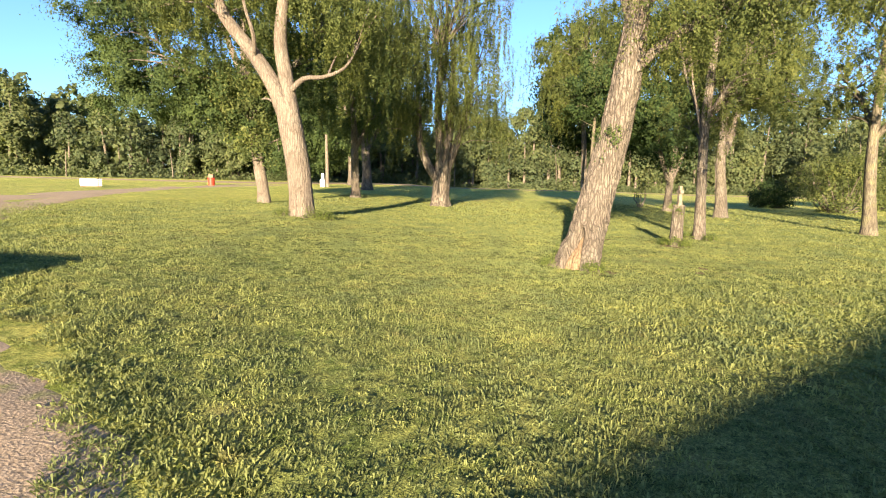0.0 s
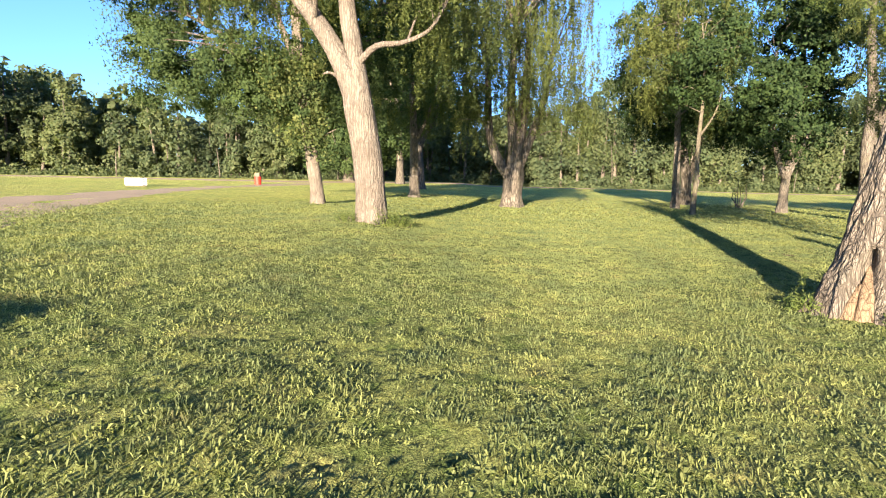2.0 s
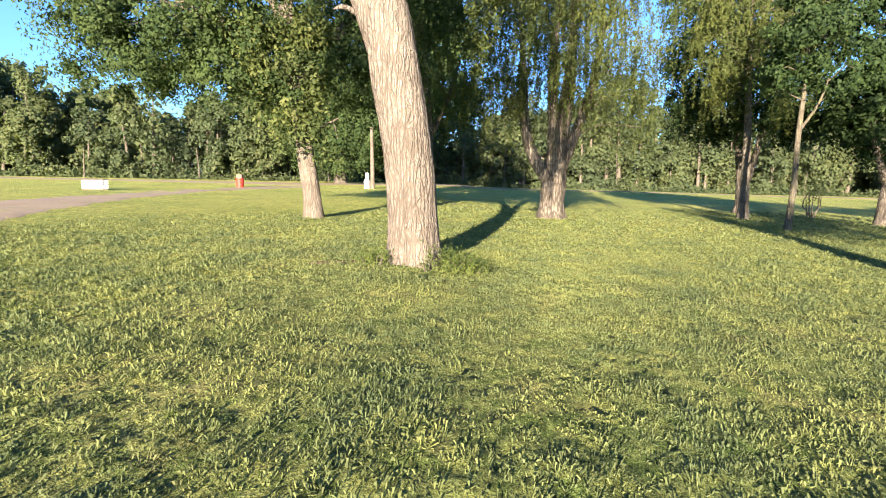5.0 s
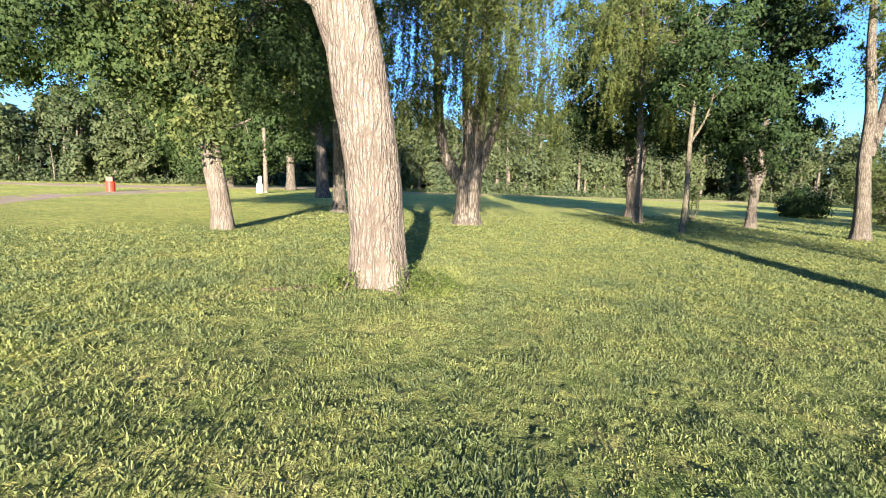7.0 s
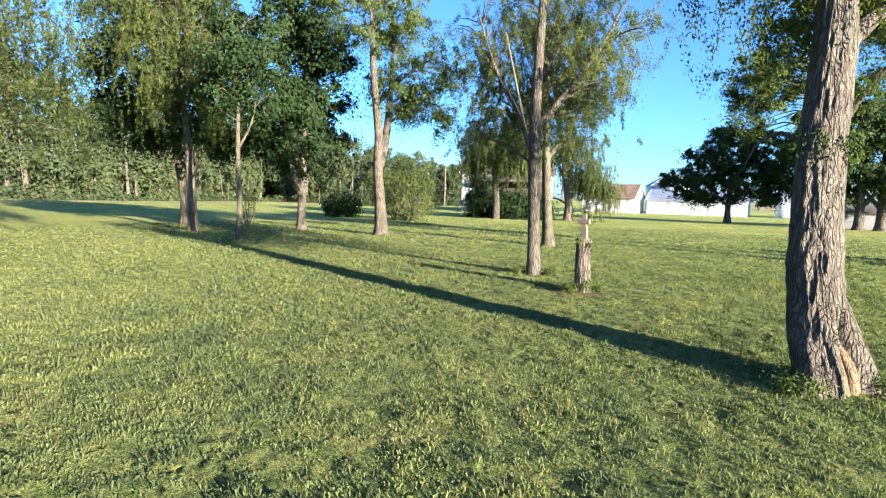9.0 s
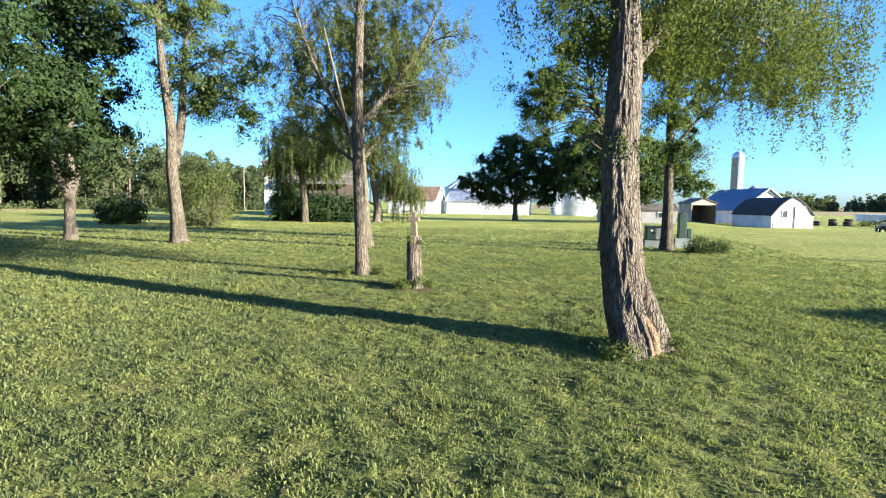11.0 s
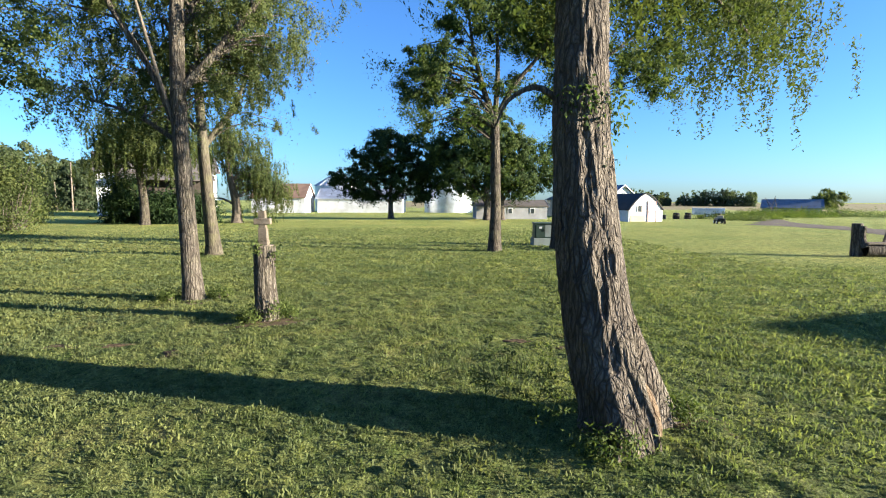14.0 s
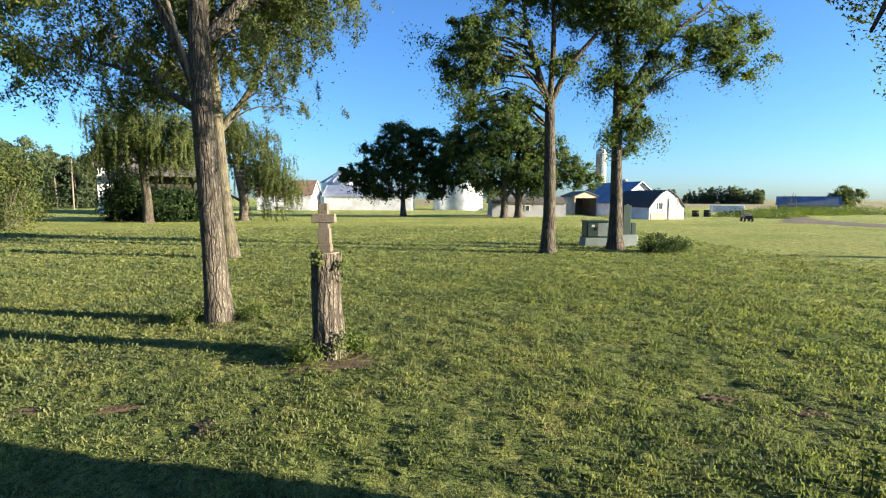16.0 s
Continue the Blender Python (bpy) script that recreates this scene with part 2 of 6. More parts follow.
ORANGE_TRIM = paint("red_trim", (0.46, 0.27, 0.24), 0.6)


# ---------- mesh helpers ----------
def raw_mesh(name, verts, faces, mat, smooth=False):
    me = bpy.data.meshes.new(name)
    verts = np.asarray(verts, dtype=np.float32)
    if isinstance(faces, np.ndarray):
        k = faces.shape[1]
        me.vertices.add(len(verts))
        me.vertices.foreach_set("co", verts.ravel())
        me.loops.add(faces.size)
        me.loops.foreach_set("vertex_index", faces.astype(np.int32).ravel())
        me.polygons.add(len(faces))
        me.polygons.foreach_set("loop_start", np.arange(0, faces.size, k, dtype=np.int32))
        me.update(calc_edges=True)
        me.validate()
    else:
        me.from_pydata(verts.tolist(), [], faces)
    if smooth:
        me.polygons.foreach_set("use_smooth", np.ones(len(me.polygons), dtype=bool))
    me.materials.append(mat)
    return me


def piece(name, me, parent=None, label=""):
    ob = new(name, me)
    if parent is not None:
        ob.parent = parent
    if label:
        tagged(ob, label)
    return ob


def part(name, bm, mat, parent, label="", bevel=0.0):
    if bevel:
        bmesh.ops.bevel(bm, geom=bm.edges[:], offset=bevel, segments=1, affect="EDGES")
    me = bpy.data.meshes.new(name)
    bm.normal_update()
    bm.to_mesh(me)
    bm.free()
    me.materials.append(mat)
    return piece(name, me, parent, label)


def box_bm(x0, x1, y0, y1, z0, z1):
    bm = bmesh.new()
    bmesh.ops.create_cube(bm, size=1, matrix=Matrix.Translation(((x0 + x1) / 2, (y0 + y1) / 2, (z0 + z1) / 2)) @ Matrix.Diagonal((x1 - x0, y1 - y0, z1 - z0, 1)))
    return bm


def prism_bm(pts, y0, y1):
    """A solid with the outline pts (x, z), from y0 to y1."""
    bm = bmesh.new()
    a = [bm.verts.new((x, y0, z)) for x, z in pts]
    b = [bm.verts.new((x, y1, z)) for x, z in pts]
    n = len(pts)
    bm.faces.new(a)
    bm.faces.new(b[::-1])
    for i in range(n):
        bm.faces.new((a[(i + 1) % n], a[i], b[i], b[(i + 1) % n]))
    bmesh.ops.recalc_face_normals(bm, faces=bm.faces[:])
    return bm


def cyl_bm(r0, r1, z0, z1, seg=24, at=(0, 0)):
    bm = bmesh.new()
    bmesh.ops.create_cone(bm, cap_ends=True, segments=seg, radius1=r0, radius2=r1, depth=z1 - z0, matrix=Matrix.Translation((at[0], at[1], (z0 + z1) / 2)))
    return bm


def thing(name, m, label, category, group="", kind=""):
    ob = new(name)
    ob.matrix_world = m
    ob.empty_display_size = 0.2
    return tagged(ob, label, category, group, kind)


def sstep(a):
    a = np.clip(a, 0, 1)
    return a * a * (3 - 2 * a)


def ground_z(x, y):
    x = np.asarray(x, dtype=float)
    y = np.asarray(y, dtype=float)
    z = 0.35 * sstep(-x / 8) + 0.45 * sstep((y - 0.35 * x - 55) / 60) * sstep((20 - x) / 50) - 0.3 * sstep((x - 22) / 35) - 0.5 * sstep((x - 48) / 25) * sstep((-2 - y) / 8)
    z = z + 0.1 * np.exp(-((x + 5.5) ** 2 + (y - 20) ** 2) / 14)
    return z + 0.02 * np.sin(x * 0.9 + 0.7 * y) * np.sin(0.6 * y - 0.5 * x) + 0.012 * np.sin(2.3 * x - y) * np.sin(1.9 * y + 0.4)


def on_ground(x, y):
    return float(ground_z(x, y))


def tube(points, radii, seg=10, ridge=0.0, seed=0, rows=None, flare=0.0, flat=None, scar=None, plate=0.8):
    """A bark-covered limb along points, with a radius at each."""
    rng = np.random.default_rng(seed)
    p = np.asarray(points, dtype=float)
    r = np.asarray(radii, dtype=float)
    t = np.concatenate([[0], np.cumsum(np.linalg.norm(np.diff(p, axis=0), axis=1))])
    rows = rows or max(3, len(p) * 3)
    s = np.linspace(0, t[-1], rows)
    # smooth curve through the points
    def glide(v):
        d = np.gradient(v, t)
        i = np.clip(np.searchsorted(t, s) - 1, 0, len(t) - 2)
        h = t[i + 1] - t[i]
        u = (s - t[i]) / h
        return ((2 * u**3 - 3 * u**2 + 1) * v[i] + (u**3 - 2 * u**2 + u) * h * d[i] + (-2 * u**3 + 3 * u**2) * v[i + 1] + (u**3 - u**2) * h * d[i + 1])
    c = np.stack([glide(p[:, k]) for k in range(3)], 1)
    rr = np.interp(s, t, r)
    tan = np.gradient(c, axis=0)
    tan /= np.linalg.norm(tan, axis=1)[:, None]
    ref = np.array([1.0, 0, 0]) if abs(tan[:, 0]).max() < 0.95 else np.array([0, 1.0, 0])
    ax = ref - (tan @ ref)[:, None] * tan
    ax /= np.linalg.norm(ax, axis=1)[:, None]
    ay = np.cross(tan, ax)
    th = np.linspace(0, 2 * np.pi, seg, endpoint=False)
    k = np.ones((rows, seg))
    if ridge:
        for n, a in ((3, 0.7), (5, 0.5)):
            k += ridge * a * np.sin(n * th[None, :] + 0.5 * np.sin(s * rng.uniform(0.5, 1.2))[:, None] + rng.uniform(0, 6.28))
        girth = 2 * np.pi * rr.mean()
        for cell, tall, a in ((0.09, plate, 1.7), (0.045, plate * 0.42, 1.1)):
            nt_ = int(np.clip(girth / cell, 5, seg // 2.2 + 2))
            nz_ = max(3, int(t[-1] / tall))
            g = rng.uniform(0, 1, (nz_ + 2, nt_))
            zi = s / t[-1] * nz_
            z0 = np.clip(zi.astype(int), 0, nz_)
            uz = (zi - z0)
            uz = (uz * uz * (3 - 2 * uz))[:, None]
            drift = 0.35 * np.sin(s * 1.7 + rng.uniform(0, 6))[:, None]
            ti = (th / (2 * np.pi) * nt_)[None, :] + drift
            t0 = np.floor(ti).astype(int)
            ut = ti - t0
            ut = ut * ut * (3 - 2 * ut)
            zz = z0[:, None]
            val = (g[zz, t0 % nt_] * (1 - ut) + g[zz, (t0 + 1) % nt_] * ut) * (1 - uz) + (g[zz + 1, t0 % nt_] * (1 - ut) + g[zz + 1, (t0 + 1) % nt_] * ut) * uz
            k += ridge * a * (0.5 - 2 * np.abs(val - 0.5)) * 0.9
    if flare:
        root = 1 + flare * np.exp(-s / 0.28)[:, None] * (1 + 0.45 * np.sin(5 * th + rng.uniform(0, 6))[None, :] + 0.25 * np.sin(3 * th)[None, :])
        k *= root
    rad = rr[:, None] * k
    ex = np.cos(th)[None, :] * rad
    ey = np.sin(th)[None, :] * rad
    if flat:
        ex = ex * flat[0]
        ey = ey * flat[1]
    if scar:
        ang, wide, top, deep = scar
        d = np.abs((th - ang + np.pi) % (2 * np.pi) - np.pi)[None, :]
        wz = wide * np.sqrt(np.clip(1 - s / top, 0, 1))[:, None]
        cut = np.clip(1 - (d / np.maximum(wz, 1e-4)) ** 2, 0, 1) ** 0.5 * (wz > 0.02)
        ex *= 1 - deep * cut
        ey *= 1 - deep * cut
    v = c[:, None, :] + ax[:, None, :] * ex[:, :, None] + ay[:, None, :] * ey[:, :, None]
    v = v.reshape(-1, 3)
    i = np.arange(rows - 1)[:, None] * seg
    j = np.arange(seg)[None, :]
    q = np.stack([i + j, i + (j + 1) % seg, i + seg + (j + 1) % seg, i + seg + j], -1).reshape(-1, 4)
    v = np.vstack([v, c[-1]])
    top_i = len(v) - 1
    base = (rows - 1) * seg
    cap = np.stack([base + j[0], base + (j[0] + 1) % seg, np.full(seg, top_i), np.full(seg, top_i)], 1)
    return v, q, cap[:, :3]


def tube_mesh(name, parts_list, mat):
    vs, fs, n = [], [], 0
    for v, q, cap in parts_list:
        vs.append(v)
        fs += (q + n).tolist() + (cap + n).tolist()
        n += len(v)
    return raw_mesh(name, np.vstack(vs), fs, mat, True)


def leaf_arrays(cent, size, rng, hang=0.0, slim=0.5, out=None, wild=0.6, three=False):
    """Folded rhombus leaves at cent; hang draws their tips downwards, out is the way their faces look on the whole."""
    n = len(cent)
    d = rng.normal(size=(n, 3))
    d[:, 2] -= hang
    if out is None:
        f = rng.normal(size=(n, 3))
    else:
        f = out / (np.linalg.norm(out, axis=1)[:, None] + 1e-6) + rng.normal(size=(n, 3)) * wild
    f /= np.linalg.norm(f, axis=1)[:, None] + 1e-6
    d -= f * (d * f).sum(1)[:, None]
    d /= np.linalg.norm(d, axis=1)[:, None] + 1e-6
    e = np.cross(d, f)
    L = (size * rng.uniform(0.6, 1.3, n))[:, None]
    w = L * slim * 0.5
    if three:
        v = np.stack([cent - d * L * 0.4 + e * w * 1.3, cent + d * L * 0.6, cent - d * L * 0.4 - e * w * 1.3], 1).reshape(-1, 3)
        return v, np.arange(3 * n).reshape(n, 3)
    v = np.stack([cent - d * L * 0.5, cent + e * w - f * w * 0.3, cent + d * L * 0.5, cent - e * w - f * w * 0.3], 1).reshape(-1, 3)
    q = np.arange(4 * n).reshape(n, 4)
    return v, q


def clump_points(lobes, n_clumps, rng, shell=0.55):
    vol = np.array([a[3] * a[4] * a[5] for a in lobes]) ** 0.8
    pick = rng.choice(len(lobes), n_clumps, p=vol / vol.sum())
    d = rng.normal(size=(n_clumps, 3))
    d /= np.linalg.norm(d, axis=1)[:, None]
    rad = rng.uniform(0, 1, n_clumps) ** (1 / 3)
    rad = shell * np.clip(rad * 1.0 + 0.18, 0, 1.05) + (1 - shell) * rad
    lob = np.array(lobes, dtype=float)
    return lob[pick, :3] + d * rad[:, None] * lob[pick, 3:6], pick


def make_tree(name, label, category, base, trunks, lobes, leaf, bark_mat, clumps=160, per=120, spread=0.5, size=0.17, slim=0.5, droop=0.0, strand=0.0, seed=1, seg=20, ridge=0.04, flare=0.3, twigs=60, rows=None, group="", flat=None, scar=None, z_off=0.0, plate=0.8):
    """trunks: (points, radii) lists relative to the base; the first is the stem, the rest are limbs."""
    rng = np.random.default_rng(seed)
    x, y = base
    size, per = size * 0.76, int(per * 2.3)
    root = thing(name, pose(x, y, on_ground(x, y) + z_off), label, category, group)
    stems = []
    for i, (pts, rad) in enumerate(trunks):
        pts = [tuple(q) for q in pts]
        if i == 0:
            p0 = pts[0]
            pts = [(p0[0], p0[1], p0[2] - 0.15)] + pts
            rad = [rad[0]] + list(rad)
        me = tube_mesh("trunk" if i == 0 else "limb", [tube(pts, rad, seg if i == 0 else max(8, seg // 2), ridge if i == 0 else ridge * 0.7, seed + i, rows if i == 0 else None, flare if i == 0 else 0, flat if i == 0 else None, scar if i == 0 else None, plate)], bark_mat)
        piece("trunk" if i == 0 else "limb", me, root)
        stems.append((np.array(pts), np.array(rad)))
    if not lobes:
        return root
    cent, pick = clump_points(lobes, clumps, rng)
    # twigs from the nearest stem up to some clumps
    dense = []
    for pts, rad in stems:
        for a in range(len(pts) - 1):
            for u in np.linspace(0, 1, 5)[:-1]:
                dense.append((*(pts[a] * (1 - u) + pts[a + 1] * u), rad[a] * (1 - u) + rad[a + 1] * u))
    dense = np.array(dense)
    low = dense[:, 2].max() * 0.3
    dense = dense[dense[:, 2] > min(low, dense[:, 2].max() - 0.5)]
    tw = []
    for c in cent[rng.permutation(len(cent))[:twigs]]:
        dist = np.linalg.norm(dense[:, :3] - c, axis=1) + np.clip(dense[:, 2] - c[2] + 0.4, 0, 9) * 1.5
        k = dense[np.argmin(dist)]
        a = k[:3]
        span = np.linalg.norm(c - a)
        midp = (a + c) / 2 + rng.normal(size=3) * span * 0.1 + np.array([0, 0, span * (0.16 if droop or strand else 0.05)])
        r0 = min(k[3] * 0.6, 0.013 + 0.013 * span)
        tw.append(tube([a, midp, c], [r0, r0 * 0.6, r0 * 0.2], 5, 0, 0, 6))
    if tw:
        tagged(piece("twig_growth", tube_mesh("twig_growth", tw, bark_mat), root), kind="stuff")
    # leaves
    pts = np.repeat(cent, per, axis=0)
    sc = np.repeat(rng.choice([0.55, 0.8, 1.1, 1.6], clumps) * spread, per)[:, None]
    # leafy sprays fan out of each clump's heart
    fan = 9
    sway = rng.normal(size=(clumps, fan, 3)) + (cent - np.array(lobes, dtype=float)[pick, :3])[:, None, :] * 0.25
    sway /= np.linalg.norm(sway, axis=2)[:, :, None]
    sway[..., 2] *= 0.7
    owner = np.repeat(np.arange(clumps), per)
    which = rng.integers(0, fan, clumps * per)
    u = rng.uniform(0.1, 1.0, (clumps * per, 1))
    reach = rng.uniform(0.9, 2.1, (clumps, fan))[owner, which][:, None]
    pts = pts + sway[owner, which] * u * reach * sc - np.array([0, 0, 0.45]) * u * u * sc + rng.normal(size=pts.shape) * sc * (0.16 + 0.1 * u)
    if strand:
        n = len(pts)
        k = rng.uniform(0, 1, n) < 0.75
        m = clumps * 2
        heads = np.repeat(cent, 2, axis=0) + rng.normal(size=(m, 3)) * spread * np.array([1.1, 1.1, 0.5])
        length = rng.uniform(0.35, 1.0, m) * strand
        idx = rng.integers(0, m, k.sum())
        u = rng.uniform(0, 1, k.sum()) ** 0.85
        sway = rng.normal(size=(m, 3)) * np.array([0.18, 0.18, 0])
        hp = heads[idx] + sway[idx] * u[:, None] + rng.normal(size=(k.sum(), 3)) * 0.045
        hp[:, 2] -= length[idx] * u
        pts[k] = hp
    lob = np.array(lobes, dtype=float)[np.repeat(pick, per)]
    out = (pts - np.repeat(cent, per, axis=0)) / spread + (pts - lob[:, :3]) / lob[:, 3:6] * 0.6 + np.array([0, 0, 0.35])
    v, q = leaf_arrays(pts, size, rng, droop, slim, out, 0.32, size > 0.045)
    piece("crown", raw_mesh("crown", v, q, leaf), root)
    return root


def add_sprouts(root, lobes, leaf, n, per, spread, size, seed, droop=0.2):
    rng = np.random.default_rng(seed)
    cent, _ = clump_points(lobes, n, rng)
    pts = np.repeat(cent, per, axis=0) + rng.normal(size=(n * per, 3)) * spread
    v, q = leaf_arrays(pts, size, rng, droop, 0.55, pts - np.repeat(cent, per, axis=0) + np.array([0, -0.2, 0.1]))
    tagged(piece("sprout", raw_mesh("sprout", v, q, leaf), root), kind="stuff")


# ---------- ground ----------
def axis_steps(lo, hi, mid):
    a = np.sinh(np.linspace(-1, 1, 161) * 6.2) / np.sinh(6.2)
    return mid + np.where(a < 0, a * (mid - lo), a * (hi - mid))


gx = axis_steps(-2600, 2600, 3)
gy = axis_steps(-2600, 2600, 14)
GX, GY = np.meshgrid(gx, gy)
GZ = ground_z(GX, GY)
nx, ny = len(gx), len(gy)
gi = (np.arange(ny - 1)[:, None] * nx + np.arange(nx - 1)[None, :]).ravel()
tagged(piece("ground", raw_mesh("ground", np.stack([GX, GY, GZ], -1).reshape(-1, 3), np.stack([gi, gi + 1, gi + 1 + nx, gi + nx], 1), LAWN, True)), "mown lawn of short broad-leaved grass, sunlit", "lawn", kind="structure")


def ribbon(name, left, right, mat, label, category, lift=0.012, cross=8, step=0.8, ragged=0.25, seed=3):
    """A strip of ground cover between two edge lines, with ragged borders, laid on the ground."""
    rng = np.random.default_rng(seed)

    def run(line, n):
        p = np.array(line, dtype=float)
        t = np.concatenate([[0], np.cumsum(np.linalg.norm(np.diff(p, axis=0), axis=1))])
        s = np.linspace(0, t[-1], n)
        q = np.stack([np.interp(s, t, p[:, k]) for k in range(2)], 1)
        ker = np.ones(7) / 7
        pad = np.vstack([np.repeat(q[:1], 3, 0), q, np.repeat(q[-1:], 3, 0)])
        return np.stack([np.convolve(pad[:, k], ker, "valid") for k in range(2)], 1)
    n = max(12, int(np.linalg.norm(np.diff(np.array(left), axis=0), axis=1).sum() / step))
    a, b = run(left, n), run(right, n)
    wob = lambda: np.convolve(rng.normal(size=n + 4), np.ones(3) / 1.7, "same")[2:-2, None] * ragged
    d = b - a
    d /= np.linalg.norm(d, axis=1)[:, None]
    a = a + d * wob()
    b = b + d * wob()
    u = np.linspace(0, 1, cross)[None, :, None]
    p = a[:, None, :] * (1 - u) + b[:, None, :] * u
    z = ground_z(p[..., 0], p[..., 1]) + lift
    for k, low in enumerate((1.5, 0.85, 0.5, 0.2) if cross > 20 else (1.6,)):
        z[:, k] -= lift * low
        z[:, -1 - k] -= lift * low
    v = np.concatenate([p, z[..., None]], -1).reshape(-1, 3)
    i = (np.arange(n - 1)[:, None] * cross + np.arange(cross - 1)[None, :]).ravel()
    return tagged(piece(name, raw_mesh(name, v, np.stack([i, i + 1, i + 1 + cross, i + cross], 1), mat, True)), label, category, kind="structure")


ribbon("road_drive", [(-6, -14), (-9, -4), (-12, 4), (-20, 17), (-26, 28), (-28, 36), (-29, 45), (-30, 55), (-29, 66), (-26, 74)],
       [(2.2, -14), (0.6, -1), (-1.5, 2.6), (-2.5, 3.8), (-4.2, 4.75), (-8.2, 8.2), (-11.6, 12.6), (-14.4, 17.2), (-17.6, 23.5), (-21.2, 31), (-24.2, 41), (-26.6, 54), (-22, 72)], GRAVEL, "pale tan gravel drive, rutted, grass creeping in", "drive", 0.014, 40, 0.22, 0.16)
ribbon("road_far", [(-130, 74), (-80, 74), (-46, 80), (-29, 84), (-14, 104), (10, 112), (60, 118), (130, 112)],
       [(-130, 66), (-80, 67), (-46, 74.5), (-26, 76), (-12, 95), (10, 106), (60, 111), (130, 105)], GRAVEL, "pale gravel lane along the wood's edge", "lane", 0.06, 10, 1.5, 0.3)
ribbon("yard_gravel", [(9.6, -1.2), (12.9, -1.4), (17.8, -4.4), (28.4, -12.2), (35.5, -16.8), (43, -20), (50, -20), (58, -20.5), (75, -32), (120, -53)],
       [(4, -12), (9, -14), (17, -16), (30, -21), (50, -26), (74, -37), (118, -57)], GRAVEL_E, "brown gravel farmyard track, half shade put into its colour", "gravel yard", 0.035, 30, 0.6, 0.25)
ribbon("field_straw", [(150, 30), (190, -40), (150, -100), (90, -190)], [(900, 300), (1300, -100), (1000, -700), (300, -900)], STRAW, "pale ripe grain field", "field", 0.03, 20, 12, 0.4)


# ---------- trees ----------
make_tree("willow_tree", "big willow with pale furrowed leaning trunk, forked, standing in lawn", "tree", (-5.5, 19.85),
          [([(0, 0, 0), (-0.03, 0, 1.0), (-0.15, -0.03, 2.2), (-0.36, -0.06, 3.4), (-0.52, -0.06, 4.4)], [0.48, 0.43, 0.42, 0.43, 0.38]),
           ([(-0.45, -0.05, 3.6), (-0.95, 0, 4.8), (-1.75, 0.1, 6.0), (-2.85, 0.2, 7.4), (-3.5, 0.5, 9.5), (-3.9, 0.6, 12)], [0.34, 0.29, 0.25, 0.21, 0.15, 0.06]),
           ([(-0.4, 0.05, 3.7), (-0.55, 0.15, 5.0), (-0.8, 0.3, 6.4), (-0.7, 0.6, 8.5), (-0.4, 0.8, 11.5)], [0.34, 0.27, 0.24, 0.18, 0.07]),
           ([(-0.35, 0, 4.7), (0.2, -0.2, 5.1), (0.9, -0.3, 5.15), (1.7, -0.3, 5.5), (2.2, -0.2, 6.3)], [0.11, 0.09, 0.07, 0.05, 0.02]),
           ([(-1.7, 0.05, 5.7), (-1.5, -0.5, 6.4), (-1.7, -0.9, 7.6), (-1.5, -1.2, 9)], [0.09, 0.07, 0.05, 0.03]),
           ([(-0.85, -0.1, 4.2), (-1.25, -0.25, 4.35), (-1.35, -0.3, 4.3)], [0.05, 0.04, 0.01])],
          [(-3.6, 1.2, 10, 2.8, 2.8, 2.4), (1.6, 1.0, 8.8, 2.8, 2.6, 2.0), (-1, 1.5, 12.5, 4.0, 3.6, 3.0), (2.6, 1.4, 6.6, 1.6, 1.6, 1.0), (-4.6, 0.8, 7.8, 1.4, 1.6, 1.2), (1.6, 1.8, 6.0, 1.4, 1.2, 0.8), (-2.6, 1.6, 7.4, 1.6, 1.2, 1.0)],
          LEAF_WILLOW, BARK_PALE, 430, 120, 0.5, 0.16, 0.32, 1.4, 2.2, 11, 110, 0.03, 0.16, 90, 90)
